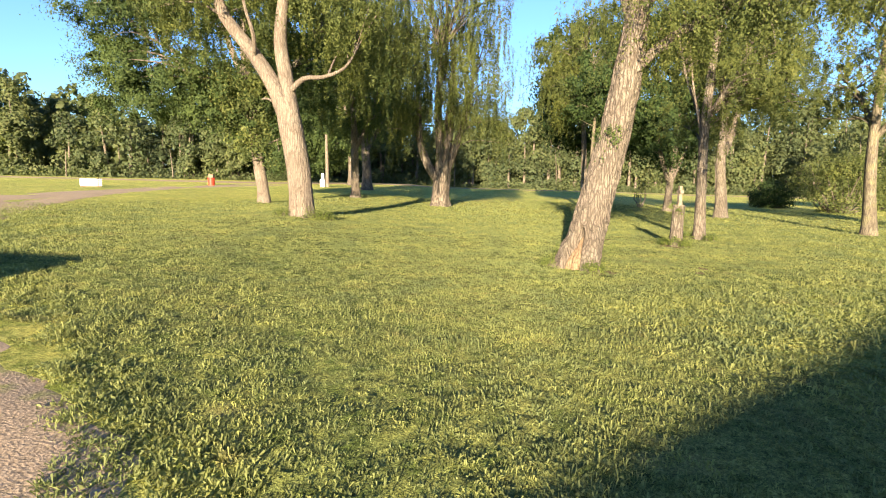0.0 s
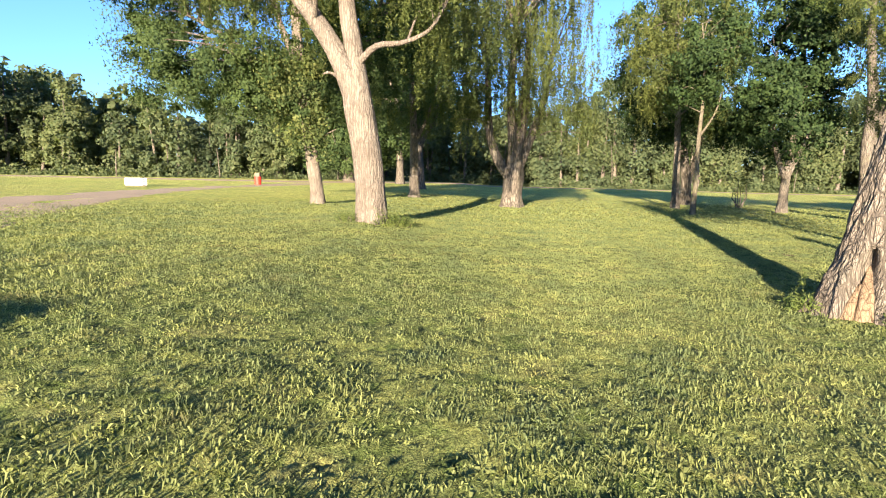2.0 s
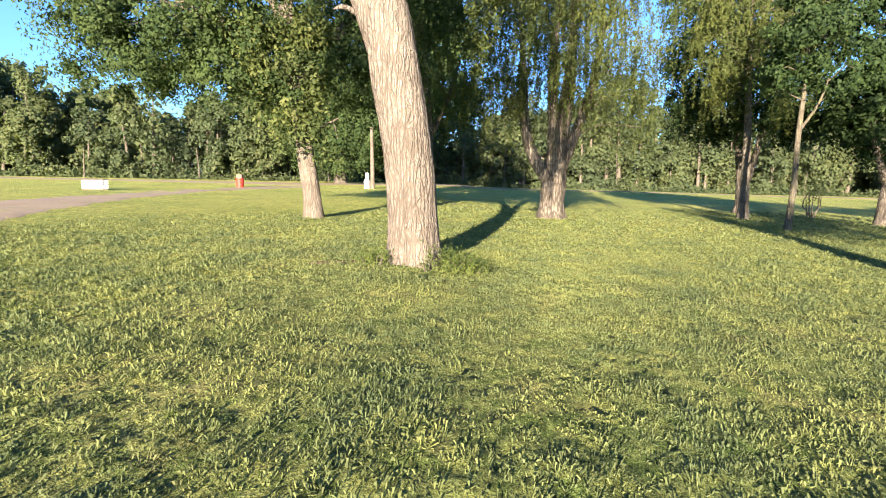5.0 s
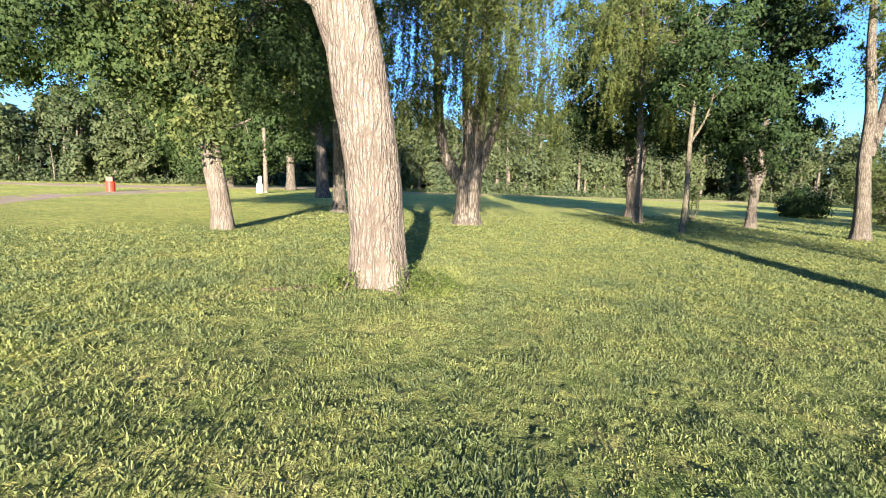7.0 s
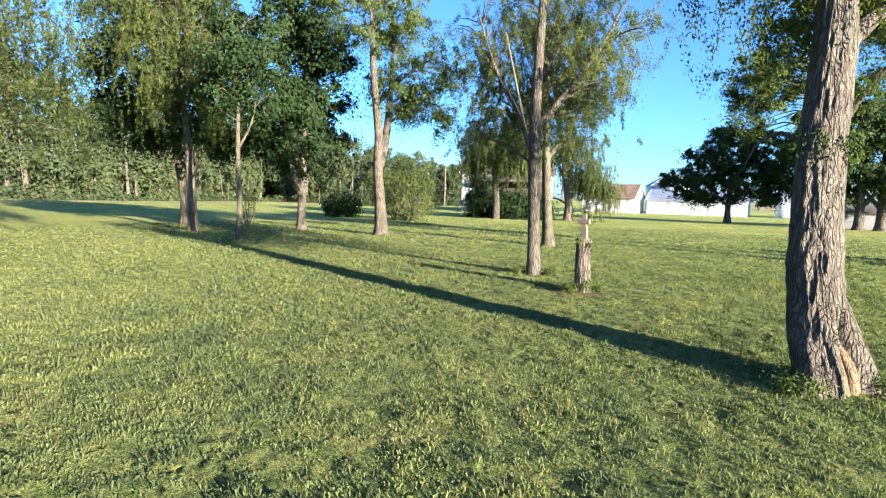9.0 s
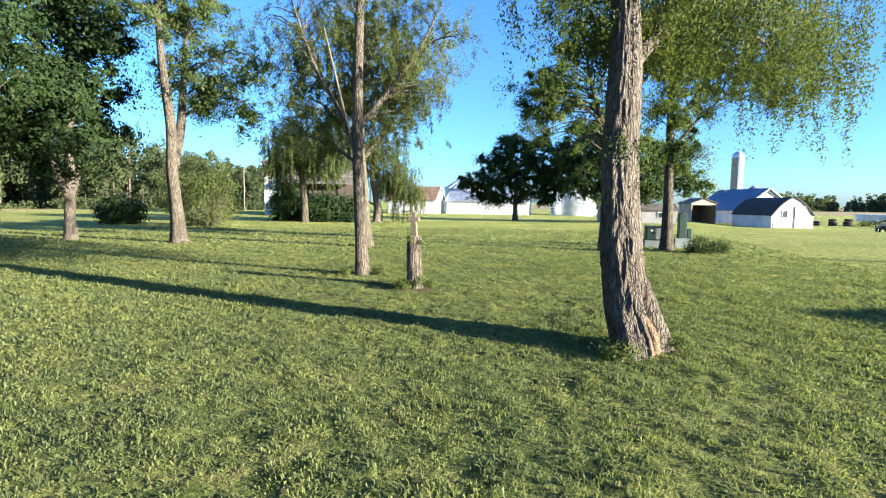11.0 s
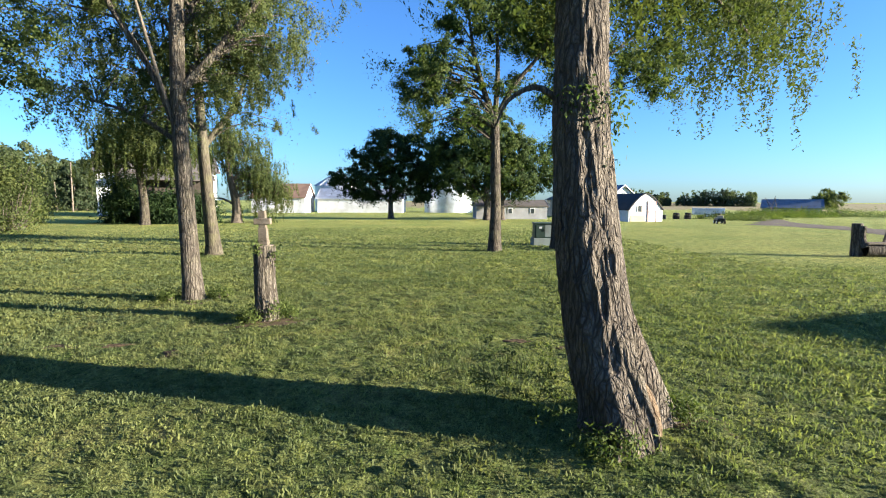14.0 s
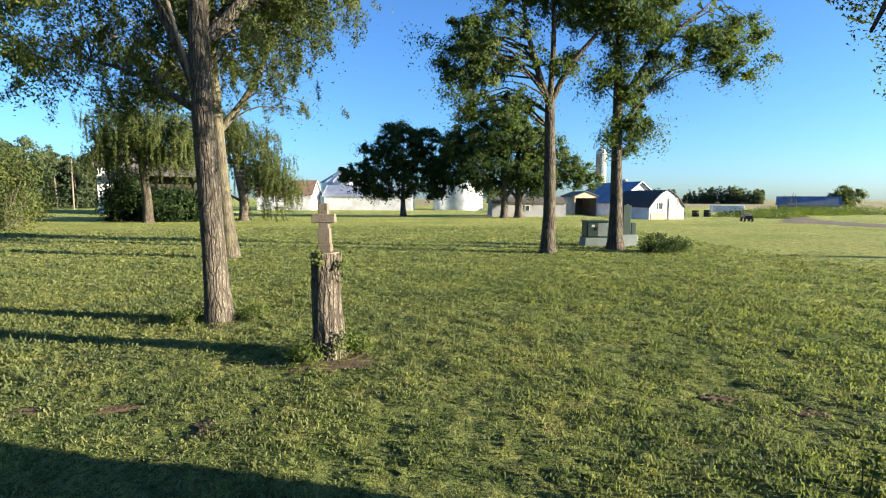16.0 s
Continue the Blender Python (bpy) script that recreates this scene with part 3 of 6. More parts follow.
make_tree("leaning_willow_tree", "leaning willow with hollow split base and deep furrowed bark", "tree", (3.0, 11.74),
          [([(-0.02, -0.08, 0), (0.18, 0.08, 0.7), (0.34, 0.17, 1.3), (0.57, 0.22, 2.3), (0.77, 0.23, 3.3), (0.92, 0.2, 4.3), (1.06, 0.22, 5.5), (1.2, 0.3, 7.0)], [0.42, 0.37, 0.345, 0.315, 0.3, 0.28, 0.23, 0.13]),
           ([(0.9, 0.15, 4.3), (1.6, -0.35, 5.0), (2.6, -1.0, 5.5), (4.0, -2.4, 5.6), (5.0, -3.8, 5.1)], [0.12, 0.1, 0.085, 0.05, 0.02]),
           ([(1.03, 0.2, 5.2), (0.85, 0.8, 6.3), (0.4, 1.3, 7.4), (0, 1.5, 9)], [0.13, 0.1, 0.07, 0.03]),
           ([(1.08, 0.22, 5.6), (1.9, 0.3, 6.8), (2.9, 0.2, 8.2)], [0.13, 0.09, 0.04]), ([(4.0, -2.4, 5.6), (5.2, -3.6, 6.4), (6.2, -4.6, 6.5)], [0.045, 0.035, 0.015]),
           ([(0.68, 0.3, 2.95), (0.7, 0.72, 3.25), (0.75, 0.95, 3.14), (0.77, 1.1, 2.85)], [0.035, 0.03, 0.02, 0.008])],
          [(2.6, -1.2, 5.7, 1.3, 1.1, 0.6), (3.9, -2.5, 5.5, 1.3, 1.2, 0.6), (5.0, -3.9, 5.0, 0.9, 0.9, 0.5), (2.0, -0.3, 5.8, 0.9, 0.8, 0.5), (1.0, 1.0, 7.8, 1.2, 1.1, 0.9), (2.4, 0.0, 8.0, 1.2, 1.1, 0.9), (0.9, 1.1, 6.4, 0.9, 0.8, 0.6), (6.0, -4.4, 6.6, 1.2, 1.1, 0.7), (1.4, 0.9, 5.4, 0.8, 0.7, 0.6), (1.7, -0.3, 5.3, 0.7, 0.6, 0.5), (1.4, -0.5, 6.2, 0.8, 0.7, 0.6), (3.4, -2.0, 6.6, 1.3, 1.2, 0.7)],
          LEAF_WILLOW, BARK_LEAN, 370, 100, 0.32, 0.08, 0.42, 1.4, 1.7, 12, 150, 0.07, 0.2, 70, 150, flat=(1.1, 0.88), scar=(4.15, 0.62, 1.12, 0.66), plate=0.42)
split = [o for o in bpy.data.objects if o.name.startswith("leaning_willow_tree")][0]
add_sprouts(split, [(0.42, 0.3, 2.95, 0.1, 0.14, 0.26), (0.62, -0.08, 3.0, 0.12, 0.1, 0.26), (0.48, 0.1, 2.6, 0.1, 0.1, 0.14)], LEAF_ASH, 24, 30, 0.07, 0.055, 32, 0.8)
piece("buttress", tube_mesh("buttress", [tube([(0.22, -0.52, -0.12), (0.23, -0.41, 0.15), (0.25, -0.26, 0.5), (0.32, -0.1, 0.95), (0.4, 0.04, 1.4)], [0.2, 0.17, 0.16, 0.15, 0.06], 48, 0.09, 79, 40)], BARK_LEAN), split)
piece("split_wood", tube_mesh("split_wood", [tube([(-0.1, -0.28, -0.05), (-0.06, -0.25, 0.25), (0.02, -0.13, 0.5), (0.12, 0.02, 0.75)], [0.115, 0.095, 0.07, 0.015], 22, 0.16, 77, 24), tube([(-0.27, -0.2, -0.05), (-0.2, -0.18, 0.2), (-0.06, -0.12, 0.5)], [0.09, 0.06, 0.02], 14, 0.14, 78, 14)], WOOD_SPLIT), split, "torn tan heartwood in the hollow")
# far willow group
make_tree("willow_tree", "many-stemmed weeping willow with pale lower trunk", "tree", (-0.35, 37.6),
          [([(0, 0, 0), (0.02, 0, 1), (0.05, 0, 2.2), (0.3, 0.1, 4.2), (0.6, 0.2, 7), (0.7, 0.4, 11)], [0.68, 0.6, 0.62, 0.42, 0.3, 0.12]),
           ([(-0.2, 0, 1.9), (-0.9, -0.1, 2.8), (-1.5, -0.1, 4.4), (-1.7, 0, 7), (-1.9, 0.2, 10)], [0.34, 0.3, 0.26, 0.2, 0.08]),
           ([(0.0, -0.1, 2.1), (-0.1, -0.3, 4), (-0.3, -0.3, 7), (-0.1, -0.2, 12)], [0.36, 0.3, 0.24, 0.1]),
           ([(0.3, 0, 2.4), (0.9, 0, 4), (1.7, 0.2, 6.5), (2.2, 0.3, 10)], [0.32, 0.26, 0.2, 0.08])],
          [(-1.8, -0.6, 9.5, 2.8, 2.8, 3.2), (2.4, -0.4, 9, 2.6, 2.6, 3.2), (0.2, 0.2, 14, 4.2, 4, 4), (-2.6, -0.4, 6.6, 1.6, 1.6, 1.2), (3.3, -0.4, 6.8, 1.5, 1.5, 1.4), (-1.0, -1.9, 7.4, 1.6, 0.9, 1.6), (1.3, -1.9, 7.2, 1.6, 0.9, 1.6), (-3.4, -0.6, 5.4, 0.9, 0.9, 0.7), (3.9, -0.6, 5.2, 0.9, 0.9, 0.7)],
          LEAF_WILLOW, BARK_DARK, 500, 110, 0.5, 0.19, 0.3, 1.6, 3.4, 13, 36, 0.05, 0.3, 80, 40)
make_tree("willow_tree", "slim tree with pale trunk beneath weeping foliage", "tree", (-6.9, 40.2),
          [([(0, 0, 0), (-0.05, 0, 1.5), (-0.1, 0.1, 4), (-0.3, 0.2, 8), (-0.3, 0.4, 12)], [0.36, 0.3, 0.26, 0.18, 0.07]),
           ([(-0.1, 0.1, 3.5), (0.6, 0.2, 5), (1.6, 0.3, 8)], [0.14, 0.1, 0.05])],
          [(-0.6, 0, 9, 3.0, 3.0, 3.4), (0.6, 0.4, 13, 3.6, 3.4, 3.0), (1.8, 0, 6.6, 1.6, 1.6, 1.4)], LEAF_WILLOW, BARK_MID, 230, 85, 0.55, 0.23, 0.3, 1.4, 2.8, 14, 24, 0.05, 0.3, 50)
make_tree("shade_tree", "tall broadleaf tree with dark thick trunk in shade", "tree", (-9.3, 62.0),
          [([(0, 0, 0), (0, 0, 2), (-0.2, 0, 5), (-0.4, 0.1, 10), (-0.3, 0.2, 16)], [0.62, 0.52, 0.46, 0.3, 0.1]),
           ([(-0.1, 0, 4.5), (1.5, 0.2, 7.5), (3, 0.3, 12)], [0.28, 0.2, 0.07]), ([(-0.2, 0, 5), (-2, 0, 8), (-3.5, 0.2, 12)], [0.28, 0.2, 0.07])],
          [(-2.5, 0, 11, 4, 4, 4.2), (2.5, 0, 11.5, 4, 4, 4.5), (0, 0, 16.5, 5, 5, 4)], LEAF_GREEN, BARK_DARK, 240, 80, 0.95, 0.36, 0.55, 0.2, 0, 15, 24, 0.05, 0.3, 50)
make_tree("cottonwood_tree", "very large round-crowned cottonwood, sunlit green foliage", "tree", (-24, 88),
          [([(0, 0, 0), (0, 0, 3), (0.3, 0, 8), (0.2, 0.2, 15), (0.3, 0.2, 24)], [0.8, 0.7, 0.55, 0.36, 0.1]),
           ([(0.1, 0, 4), (3, 0.2, 9), (5.5, 0.4, 15)], [0.35, 0.25, 0.08]), ([(0.1, 0, 5), (-3, 0, 9), (-6, 0.2, 14)], [0.35, 0.25, 0.08])],
          [(-4.5, -1, 9, 5.5, 4.5, 5.5), (4.5, -1, 8.5, 5.5, 4.5, 5.5), (0, 0, 17, 8.5, 6, 7), (-2, 0, 24, 6, 5, 5), (0, -2, 6, 6, 4, 4.5)], LEAF_GREEN, BARK_DARK, 420, 85, 1.2, 0.46, 0.6, 0.2, 0, 16, 20, 0.05, 0.3, 40)
make_tree("cottonwood_tree", "tall broadleaf tree at the wood's edge, dark shaded foliage", "tree", (-15, 84),
          [([(0, 0, 0), (0, 0, 3), (-0.3, 0, 9), (0.2, 0.2, 18), (0.3, 0.2, 22)], [0.6, 0.5, 0.42, 0.26, 0.1])],
          [(-2, -1, 10, 5, 4, 5.5), (2.5, 0, 14, 5, 5, 6), (0, 0, 20, 5, 5, 5)], LEAF_GREEN, BARK_DARK, 260, 75, 1.2, 0.46, 0.6, 0.2, 0, 17, 16, 0.05, 0.3, 30)
make_tree("shade_tree", "broadleaf tree with several dark stems", "tree", (13.6, 46.5),
          [([(0, 0, 0), (-0.1, 0, 2), (-0.6, 0, 5), (-0.9, 0, 9), (-0.6, 0, 13)], [0.42, 0.36, 0.28, 0.2, 0.06]), ([(0, 0, 1.4), (0.6, 0, 4), (1.2, 0.2, 8), (1.4, 0.2, 12)], [0.26, 0.2, 0.14, 0.05])],
          [(-1.6, 0, 7.4, 3, 3, 2.8), (1.9, 0, 9, 3, 3, 3.4), (0, 0, 13.5, 3.4, 3, 2.8), (-3.6, 0, 10.4, 2, 2, 2), (-4.6, 0, 8.4, 1.7, 1.7, 1.8), (-3.6, 0, 13.4, 2.2, 2, 2), (2.6, -0.5, 5.6, 1.6, 1.6, 1.0)], LEAF_DARK, BARK_DARK, 330, 80, 0.7, 0.26, 0.55, 0.2, 0, 18, 20, 0.05, 0.3, 50)
make_tree("willow_tree", "young willow with pale stem and yellowing drooping foliage", "tree", (10.7, 40.5),
          [([(0, 0, 0), (-0.05, 0, 2), (-0.2, 0, 5), (-0.5, 0, 9), (-0.6, 0, 12.5)], [0.27, 0.22, 0.18, 0.12, 0.05])],
          [(-1.6, -0.4, 9.5, 2.0, 1.8, 2.2), (0.2, 0, 12.5, 2.6, 2.2, 2.4), (1.3, -0.7, 8.6, 1.3, 1.2, 1.6), (1.5, -0.8, 6.6, 0.9, 0.8, 0.8), (-1.9, -0.5, 7.4, 1.2, 1.0, 1.0), (-3.2, -0.4, 11, 1.6, 1.5, 2), (2.6, -0.6, 10.5, 1.5, 1.4, 1.9)], LEAF_WILLOW, BARK_MID, 270, 85, 0.45, 0.2, 0.32, 1.4, 2.4, 19, 18, 0.05, 0.3, 50)
make_tree("ash_tree", "slender young tree with thin pale trunk", "tree", (9.35, 34.0),
          [([(0, 0, 0), (0.05, 0, 2), (0.0, 0, 4), (0.05, 0, 7), (-0.3, 0, 10)], [0.15, 0.115, 0.105, 0.08, 0.03]), ([(0, 0, 4.2), (0.7, 0, 5.4), (1.1, 0, 7)], [0.07, 0.05, 0.02])],
          [(0.2, 0, 8.6, 1.8, 1.8, 2.2), (1.0, 0, 6.4, 1.0, 1.0, 0.8), (-0.8, 0, 6.6, 0.9, 0.9, 0.7)], LEAF_DARK, BARK_SMOOTH, 60, 80, 0.5, 0.22, 0.5, 0.2, 0, 20, 16, 0.03, 0.2, 40)
make_tree("maple_tree", "dense dark green oval-crowned tree, trunk splitting low", "tree", (16.1, 37.8),
          [([(0, 0, 0), (0, 0, 1.2), (0.1, 0, 2.6), (0.3, 0, 6), (0.3, 0, 11)], [0.3, 0.24, 0.21, 0.15, 0.06]), ([(0.0, 0, 2.0), (-0.7, 0, 3.8), (-1.3, 0, 7), (-1.2, 0, 10)], [0.17, 0.14, 0.1, 0.04]), ([(0.1, 0, 2.2), (0.8, 0, 4.0), (1.6, 0, 7)], [0.16, 0.12, 0.05])],
          [(-0.4, 0, 6.2, 2.8, 2.8, 2.6), (0.2, 0, 9.5, 2.9, 2.9, 3), (0.2, 0, 12.6, 2.2, 2.2, 2.0), (-2.0, 0, 5.4, 1.2, 1.2, 1.0)], LEAF_DARK, BARK_MID, 240, 95, 0.6, 0.24, 0.6, 0.3, 0, 21, 24, 0.05, 0.25, 60)
make_tree("ash_tree", "forked tree with pale trunk and thin airy crown", "tree", (16.8, 31.8),
          [([(0, 0, 0), (-0.1, 0, 1.6), (-0.3, 0, 3.6), (-0.25, 0, 5.2), (-0.7, 0, 8.5), (-1.0, 0, 13)], [0.38, 0.3, 0.25, 0.24, 0.17, 0.07]), ([(-0.2, 0, 3.8), (0.35, 0, 5.6), (0.55, 0, 7.2), (1.0, 0, 11)], [0.24, 0.22, 0.18, 0.06]), ([(0.4, 0, 6.2), (1.4, 0, 6.7), (2.3, 0, 6.9)], [0.1, 0.07, 0.02])],
          [(1.2, 0, 9, 1.7, 1.7, 2.4), (-1.0, 0, 12, 2.2, 2.2, 2.2), (2.2, 0, 7.2, 1.3, 1.2, 0.9), (1.0, 0, 12.5, 2, 2, 2), (0.5, -1.8, 7.8, 1.4, 1.4, 1.2), (1.3, -2.8, 6.5, 1.0, 1.1, 1.0), (1.4, -2.6, 9.4, 1.3, 1.4, 1.3), (0.8, -4.0, 8.4, 1.0, 1.0, 0.8)], LEAF_ASH, BARK_MID, 200, 90, 0.5, 0.16, 0.5, 0.3, 0, 22, 24, 0.05, 0.25, 60)
rough = make_tree("ash_tree", "rough-barked tree with airy olive crown, roots grown with weeds", "tree", (9.15, 18.65),
          [([(0, 0.03, 0), (-0.02, 0.06, 1), (-0.06, 0.1, 2.4), (-0.1, 0.13, 3.8), (-0.05, 0.13, 5.5), (0.1, 0.12, 8.0), (0.2, 0.2, 10.5)], [0.21, 0.175, 0.16, 0.15, 0.135, 0.11, 0.05]),
           ([(-0.1, 0.18, 3.6), (-0.2, 0.55, 4.6), (-0.4, 1.3, 6.0), (-0.6, 1.9, 7.8)], [0.08, 0.06, 0.05, 0.02]),
           ([(-0.08, 0.2, 4.2), (0.2, -0.6, 5.2), (0.4, -1.5, 6.4), (0.5, -2.2, 7.8)], [0.1, 0.08, 0.05, 0.02]),
           ([(-0.05, 0.2, 3.3), (0.1, 1.2, 3.9), (0.2, 2.2, 4.2)], [0.05, 0.04, 0.015]), ([(0.0, 0.22, 5.4), (1.2, 0.3, 6.6), (2.2, 0.5, 8)], [0.09, 0.06, 0.02]), ([(0.4, -1.5, 6.4), (0.3, -2.3, 6.75), (0.2, -2.7, 6.7), (0.2, -2.9, 6.3), (0.2, -3.0, 6.0)], [0.03, 0.022, 0.016, 0.01, 0.004]), ([(0.25, -2.5, 6.75), (0.2, -2.9, 6.8), (0.2, -3.2, 6.7)], [0.012, 0.008, 0.003]), ([(0.3, -2.1, 6.6), (0.25, -2.35, 6.2), (0.3, -2.45, 5.9)], [0.012, 0.008, 0.003])],
          [(0.7, 1.7, 6.2, 1.5, 1.6, 1.5), (0.9, -1.3, 6.6, 1.2, 1.3, 1.3), (0.9, 0.4, 8.6, 1.8, 2.0, 1.4), (0.5, 2.0, 4.3, 1.1, 1.2, 0.8), (1.8, 0.5, 7.2, 1.2, 1.3, 1.2), (0.9, -0.9, 4.8, 0.7, 0.8, 0.7), (0.3, 2.75, 4.7, 0.7, 0.7, 0.6), (0.9, 0.5, 5.4, 0.7, 0.9, 1.0), (0.4, 2.8, 7.0, 1.1, 1.1, 1.0), (0.8, 1.1, 3.8, 0.7, 0.8, 0.4), (1.5, -0.9, 5.7, 1.0, 1.2, 1.0), (1.6, 1.7, 5.2, 1.1, 1.3, 1.0), (1.7, -1.8, 7.4, 1.0, 1.1, 1.0), (2.6, 0.2, 5.6, 0.9, 1.3, 1.2), (0.3, -0.45, 5.2, 0.4, 0.5, 0.9), (0.3, -0.5, 6.4, 0.5, 0.6, 0.8)],
          LEAF_OLIVE, BARK_MID, 345, 165, 0.34, 0.075, 0.42, 0.8, 0.7, 23, 40, 0.05, 0.2, 150, 44)
piece("dead_branch", tube_mesh("dead_branch", [tube([(-0.16, 0.22, 3.7), (-0.28, 0.42, 4.6), (-0.42, 0.62, 5.6), (-0.5, 0.95, 7.0)], [0.04, 0.036, 0.03, 0.018], 8, 0.03, 5, 14)], WOOD_GREY), rough, "bleached bare dead branch")
make_tree("ash_tree", "smooth leaning tree with mossy trunk", "tree", (18.2, 22.3),
          [([(0, 0, 0), (-0.1, 0.06, 1.4), (-0.2, 0.15, 3.4), (-0.1, 0.3, 6), (0.1, 0.5, 10)], [0.29, 0.23, 0.2, 0.16, 0.06]), ([(-0.15, 0.3, 4), (0.3, -0.7, 5.5), (0.5, -1.6, 7.6)], [0.13, 0.1, 0.03]), ([(-0.15, 0.35, 4.6), (0, 1.6, 6.2), (0, 2.6, 7)], [0.12, 0.08, 0.03])],
          [(0.2, -1.2, 7.2, 2.0, 1.8, 1.7), (0, 1.9, 7, 2.2, 2.0, 1.5), (0, 0.4, 10, 2.6, 2.6, 2.0), (0, 3.4, 6.0, 1.3, 1.6, 0.8), (0.1, -1.9, 5.6, 1.0, 0.9, 0.7), (0, 1.2, 5.0, 1.2, 1.4, 0.7)], LEAF_OLIVE, BARK_SMOOTH, 180, 140, 0.42, 0.115, 0.42, 0.6, 0.7, 24, 28, 0.03, 0.25, 60)
make_tree("ash_tree", "upright tree with forking dark limbs, green crown", "tree", (20.2, 11.35),
          [([(0, 0, 0), (0, -0.03, 1.5), (-0.02, 0, 3.4), (0.0, 0.04, 5.6)], [0.27, 0.22, 0.2, 0.17]), ([(0, 0.03, 5.3), (0, 0.5, 6.6), (0, 0.9, 8), (0, 1.2, 10)], [0.13, 0.11, 0.08, 0.03]), ([(0, 0.03, 5.4), (0.1, -0.7, 6.8), (0.1, -1.7, 8.0), (0.1, -2.4, 9.2)], [0.12, 0.1, 0.07, 0.03]), ([(0, 0.03, 5.5), (0, -0.05, 7.5), (0, 0.1, 10.5)], [0.12, 0.09, 0.03])],
          [(0, 1.9, 7.6, 1.6, 1.5, 1.2), (0, 3.3, 7.6, 1.2, 1.2, 1.1), (0, -1.2, 9.4, 1.8, 1.7, 1.3), (0, 0.9, 10, 1.8, 1.8, 1.4), (0, -3.0, 9, 1.2, 1.6, 1.0), (0, 1.2, 5.2, 1.0, 1.1, 1.0), (0, 2.9, 5.8, 0.9, 1.0, 0.8), (0, -0.3, 7, 1.0, 1.0, 0.8)], LEAF_ASH, BARK_ASH, 200, 145, 0.4, 0.12, 0.55, 0.4, 0, 25, 28, 0.04, 0.25, 70)
make_tree("ash_tree", "straight dark-trunked tree beside a green utility cabinet", "tree", (21.7, 8.4),
          [([(0, 0, 0), (0, 0.0, 1.5), (0.0, 0.05, 3.4), (0, 0.1, 6.5), (0, 0.15, 10)], [0.3, 0.24, 0.2, 0.16, 0.05]), ([(0, 0.05, 4.6), (0, -1, 6.0), (0, -2.2, 7.2)], [0.1, 0.07, 0.02]), ([(0, 0.1, 5.6), (0, -1.8, 8.2), (0, -3.4, 9.4)], [0.1, 0.07, 0.02])],
          [(0, -0.4, 6.4, 1.2, 1.3, 1.5), (0, 0.2, 9.4, 1.8, 1.9, 1.4), (0, -2.6, 8.0, 1.2, 1.7, 0.9), (0, -4.5, 7.9, 1.1, 1.2, 1.2), (0, -0.4, 4.6, 0.8, 0.9, 0.8)], LEAF_ASH, BARK_ASH, 180, 145, 0.4, 0.12, 0.55, 0.4, 0, 26, 28, 0.04, 0.25, 60)
make_tree("round_tree", "dark dense round-crowned tree before white farm sheds", "tree", (67.6, 20.9),
          [([(0, 0, 0), (0, 0, 1.2), (0, 0, 2.4), (0.1, 0, 5), (0, 0, 9)], [0.42, 0.32, 0.3, 0.22, 0.06]), ([(0, 0, 2), (0, 1.6, 3.6), (0, 3.2, 5)], [0.18, 0.14, 0.04]), ([(0, 0, 2.1), (0, -1.6, 3.6), (0, -3.2, 5)], [0.18, 0.14, 0.04])],
          [(a * 1.1, b * 1.08, c * 1.03, d * 1.15, e * 1.18, g * 1.15) for a, b, c, d, e, g in [(0, 1.4, 4.6, 2.4, 2.6, 1.8), (0, -1.8, 5.4, 2.4, 2.6, 2.2), (0, -4.8, 5.6, 1.8, 2.0, 1.8), (0, 3.6, 3.4, 1.3, 1.4, 0.8), (0, -3.6, 3.0, 1.3, 1.4, 0.8), (0, 0.4, 8.6, 2.2, 2.6, 2.0), (0, 5.4, 4.4, 1.4, 1.8, 0.9), (0, 4.0, 5.6, 1.3, 1.5, 1.0), (0, -4.4, 4.4, 1.6, 1.7, 1.2), (0, -2.4, 9.4, 1.5, 1.7, 1.3), (0, 3.4, 7.8, 1.5, 1.7, 1.1), (0, -4.6, 7.0, 1.3, 1.4, 1.1), (0, 0.6, 10.6, 1.3, 1.5, 0.8), (0, 6.6, 5.6, 0.9, 0.9, 0.6)]], LEAF_DARK, BARK_DARK, 420, 80, 0.55, 0.3, 0.6, 0.2, 0, 27, 16, 0.04, 0.3, 40)
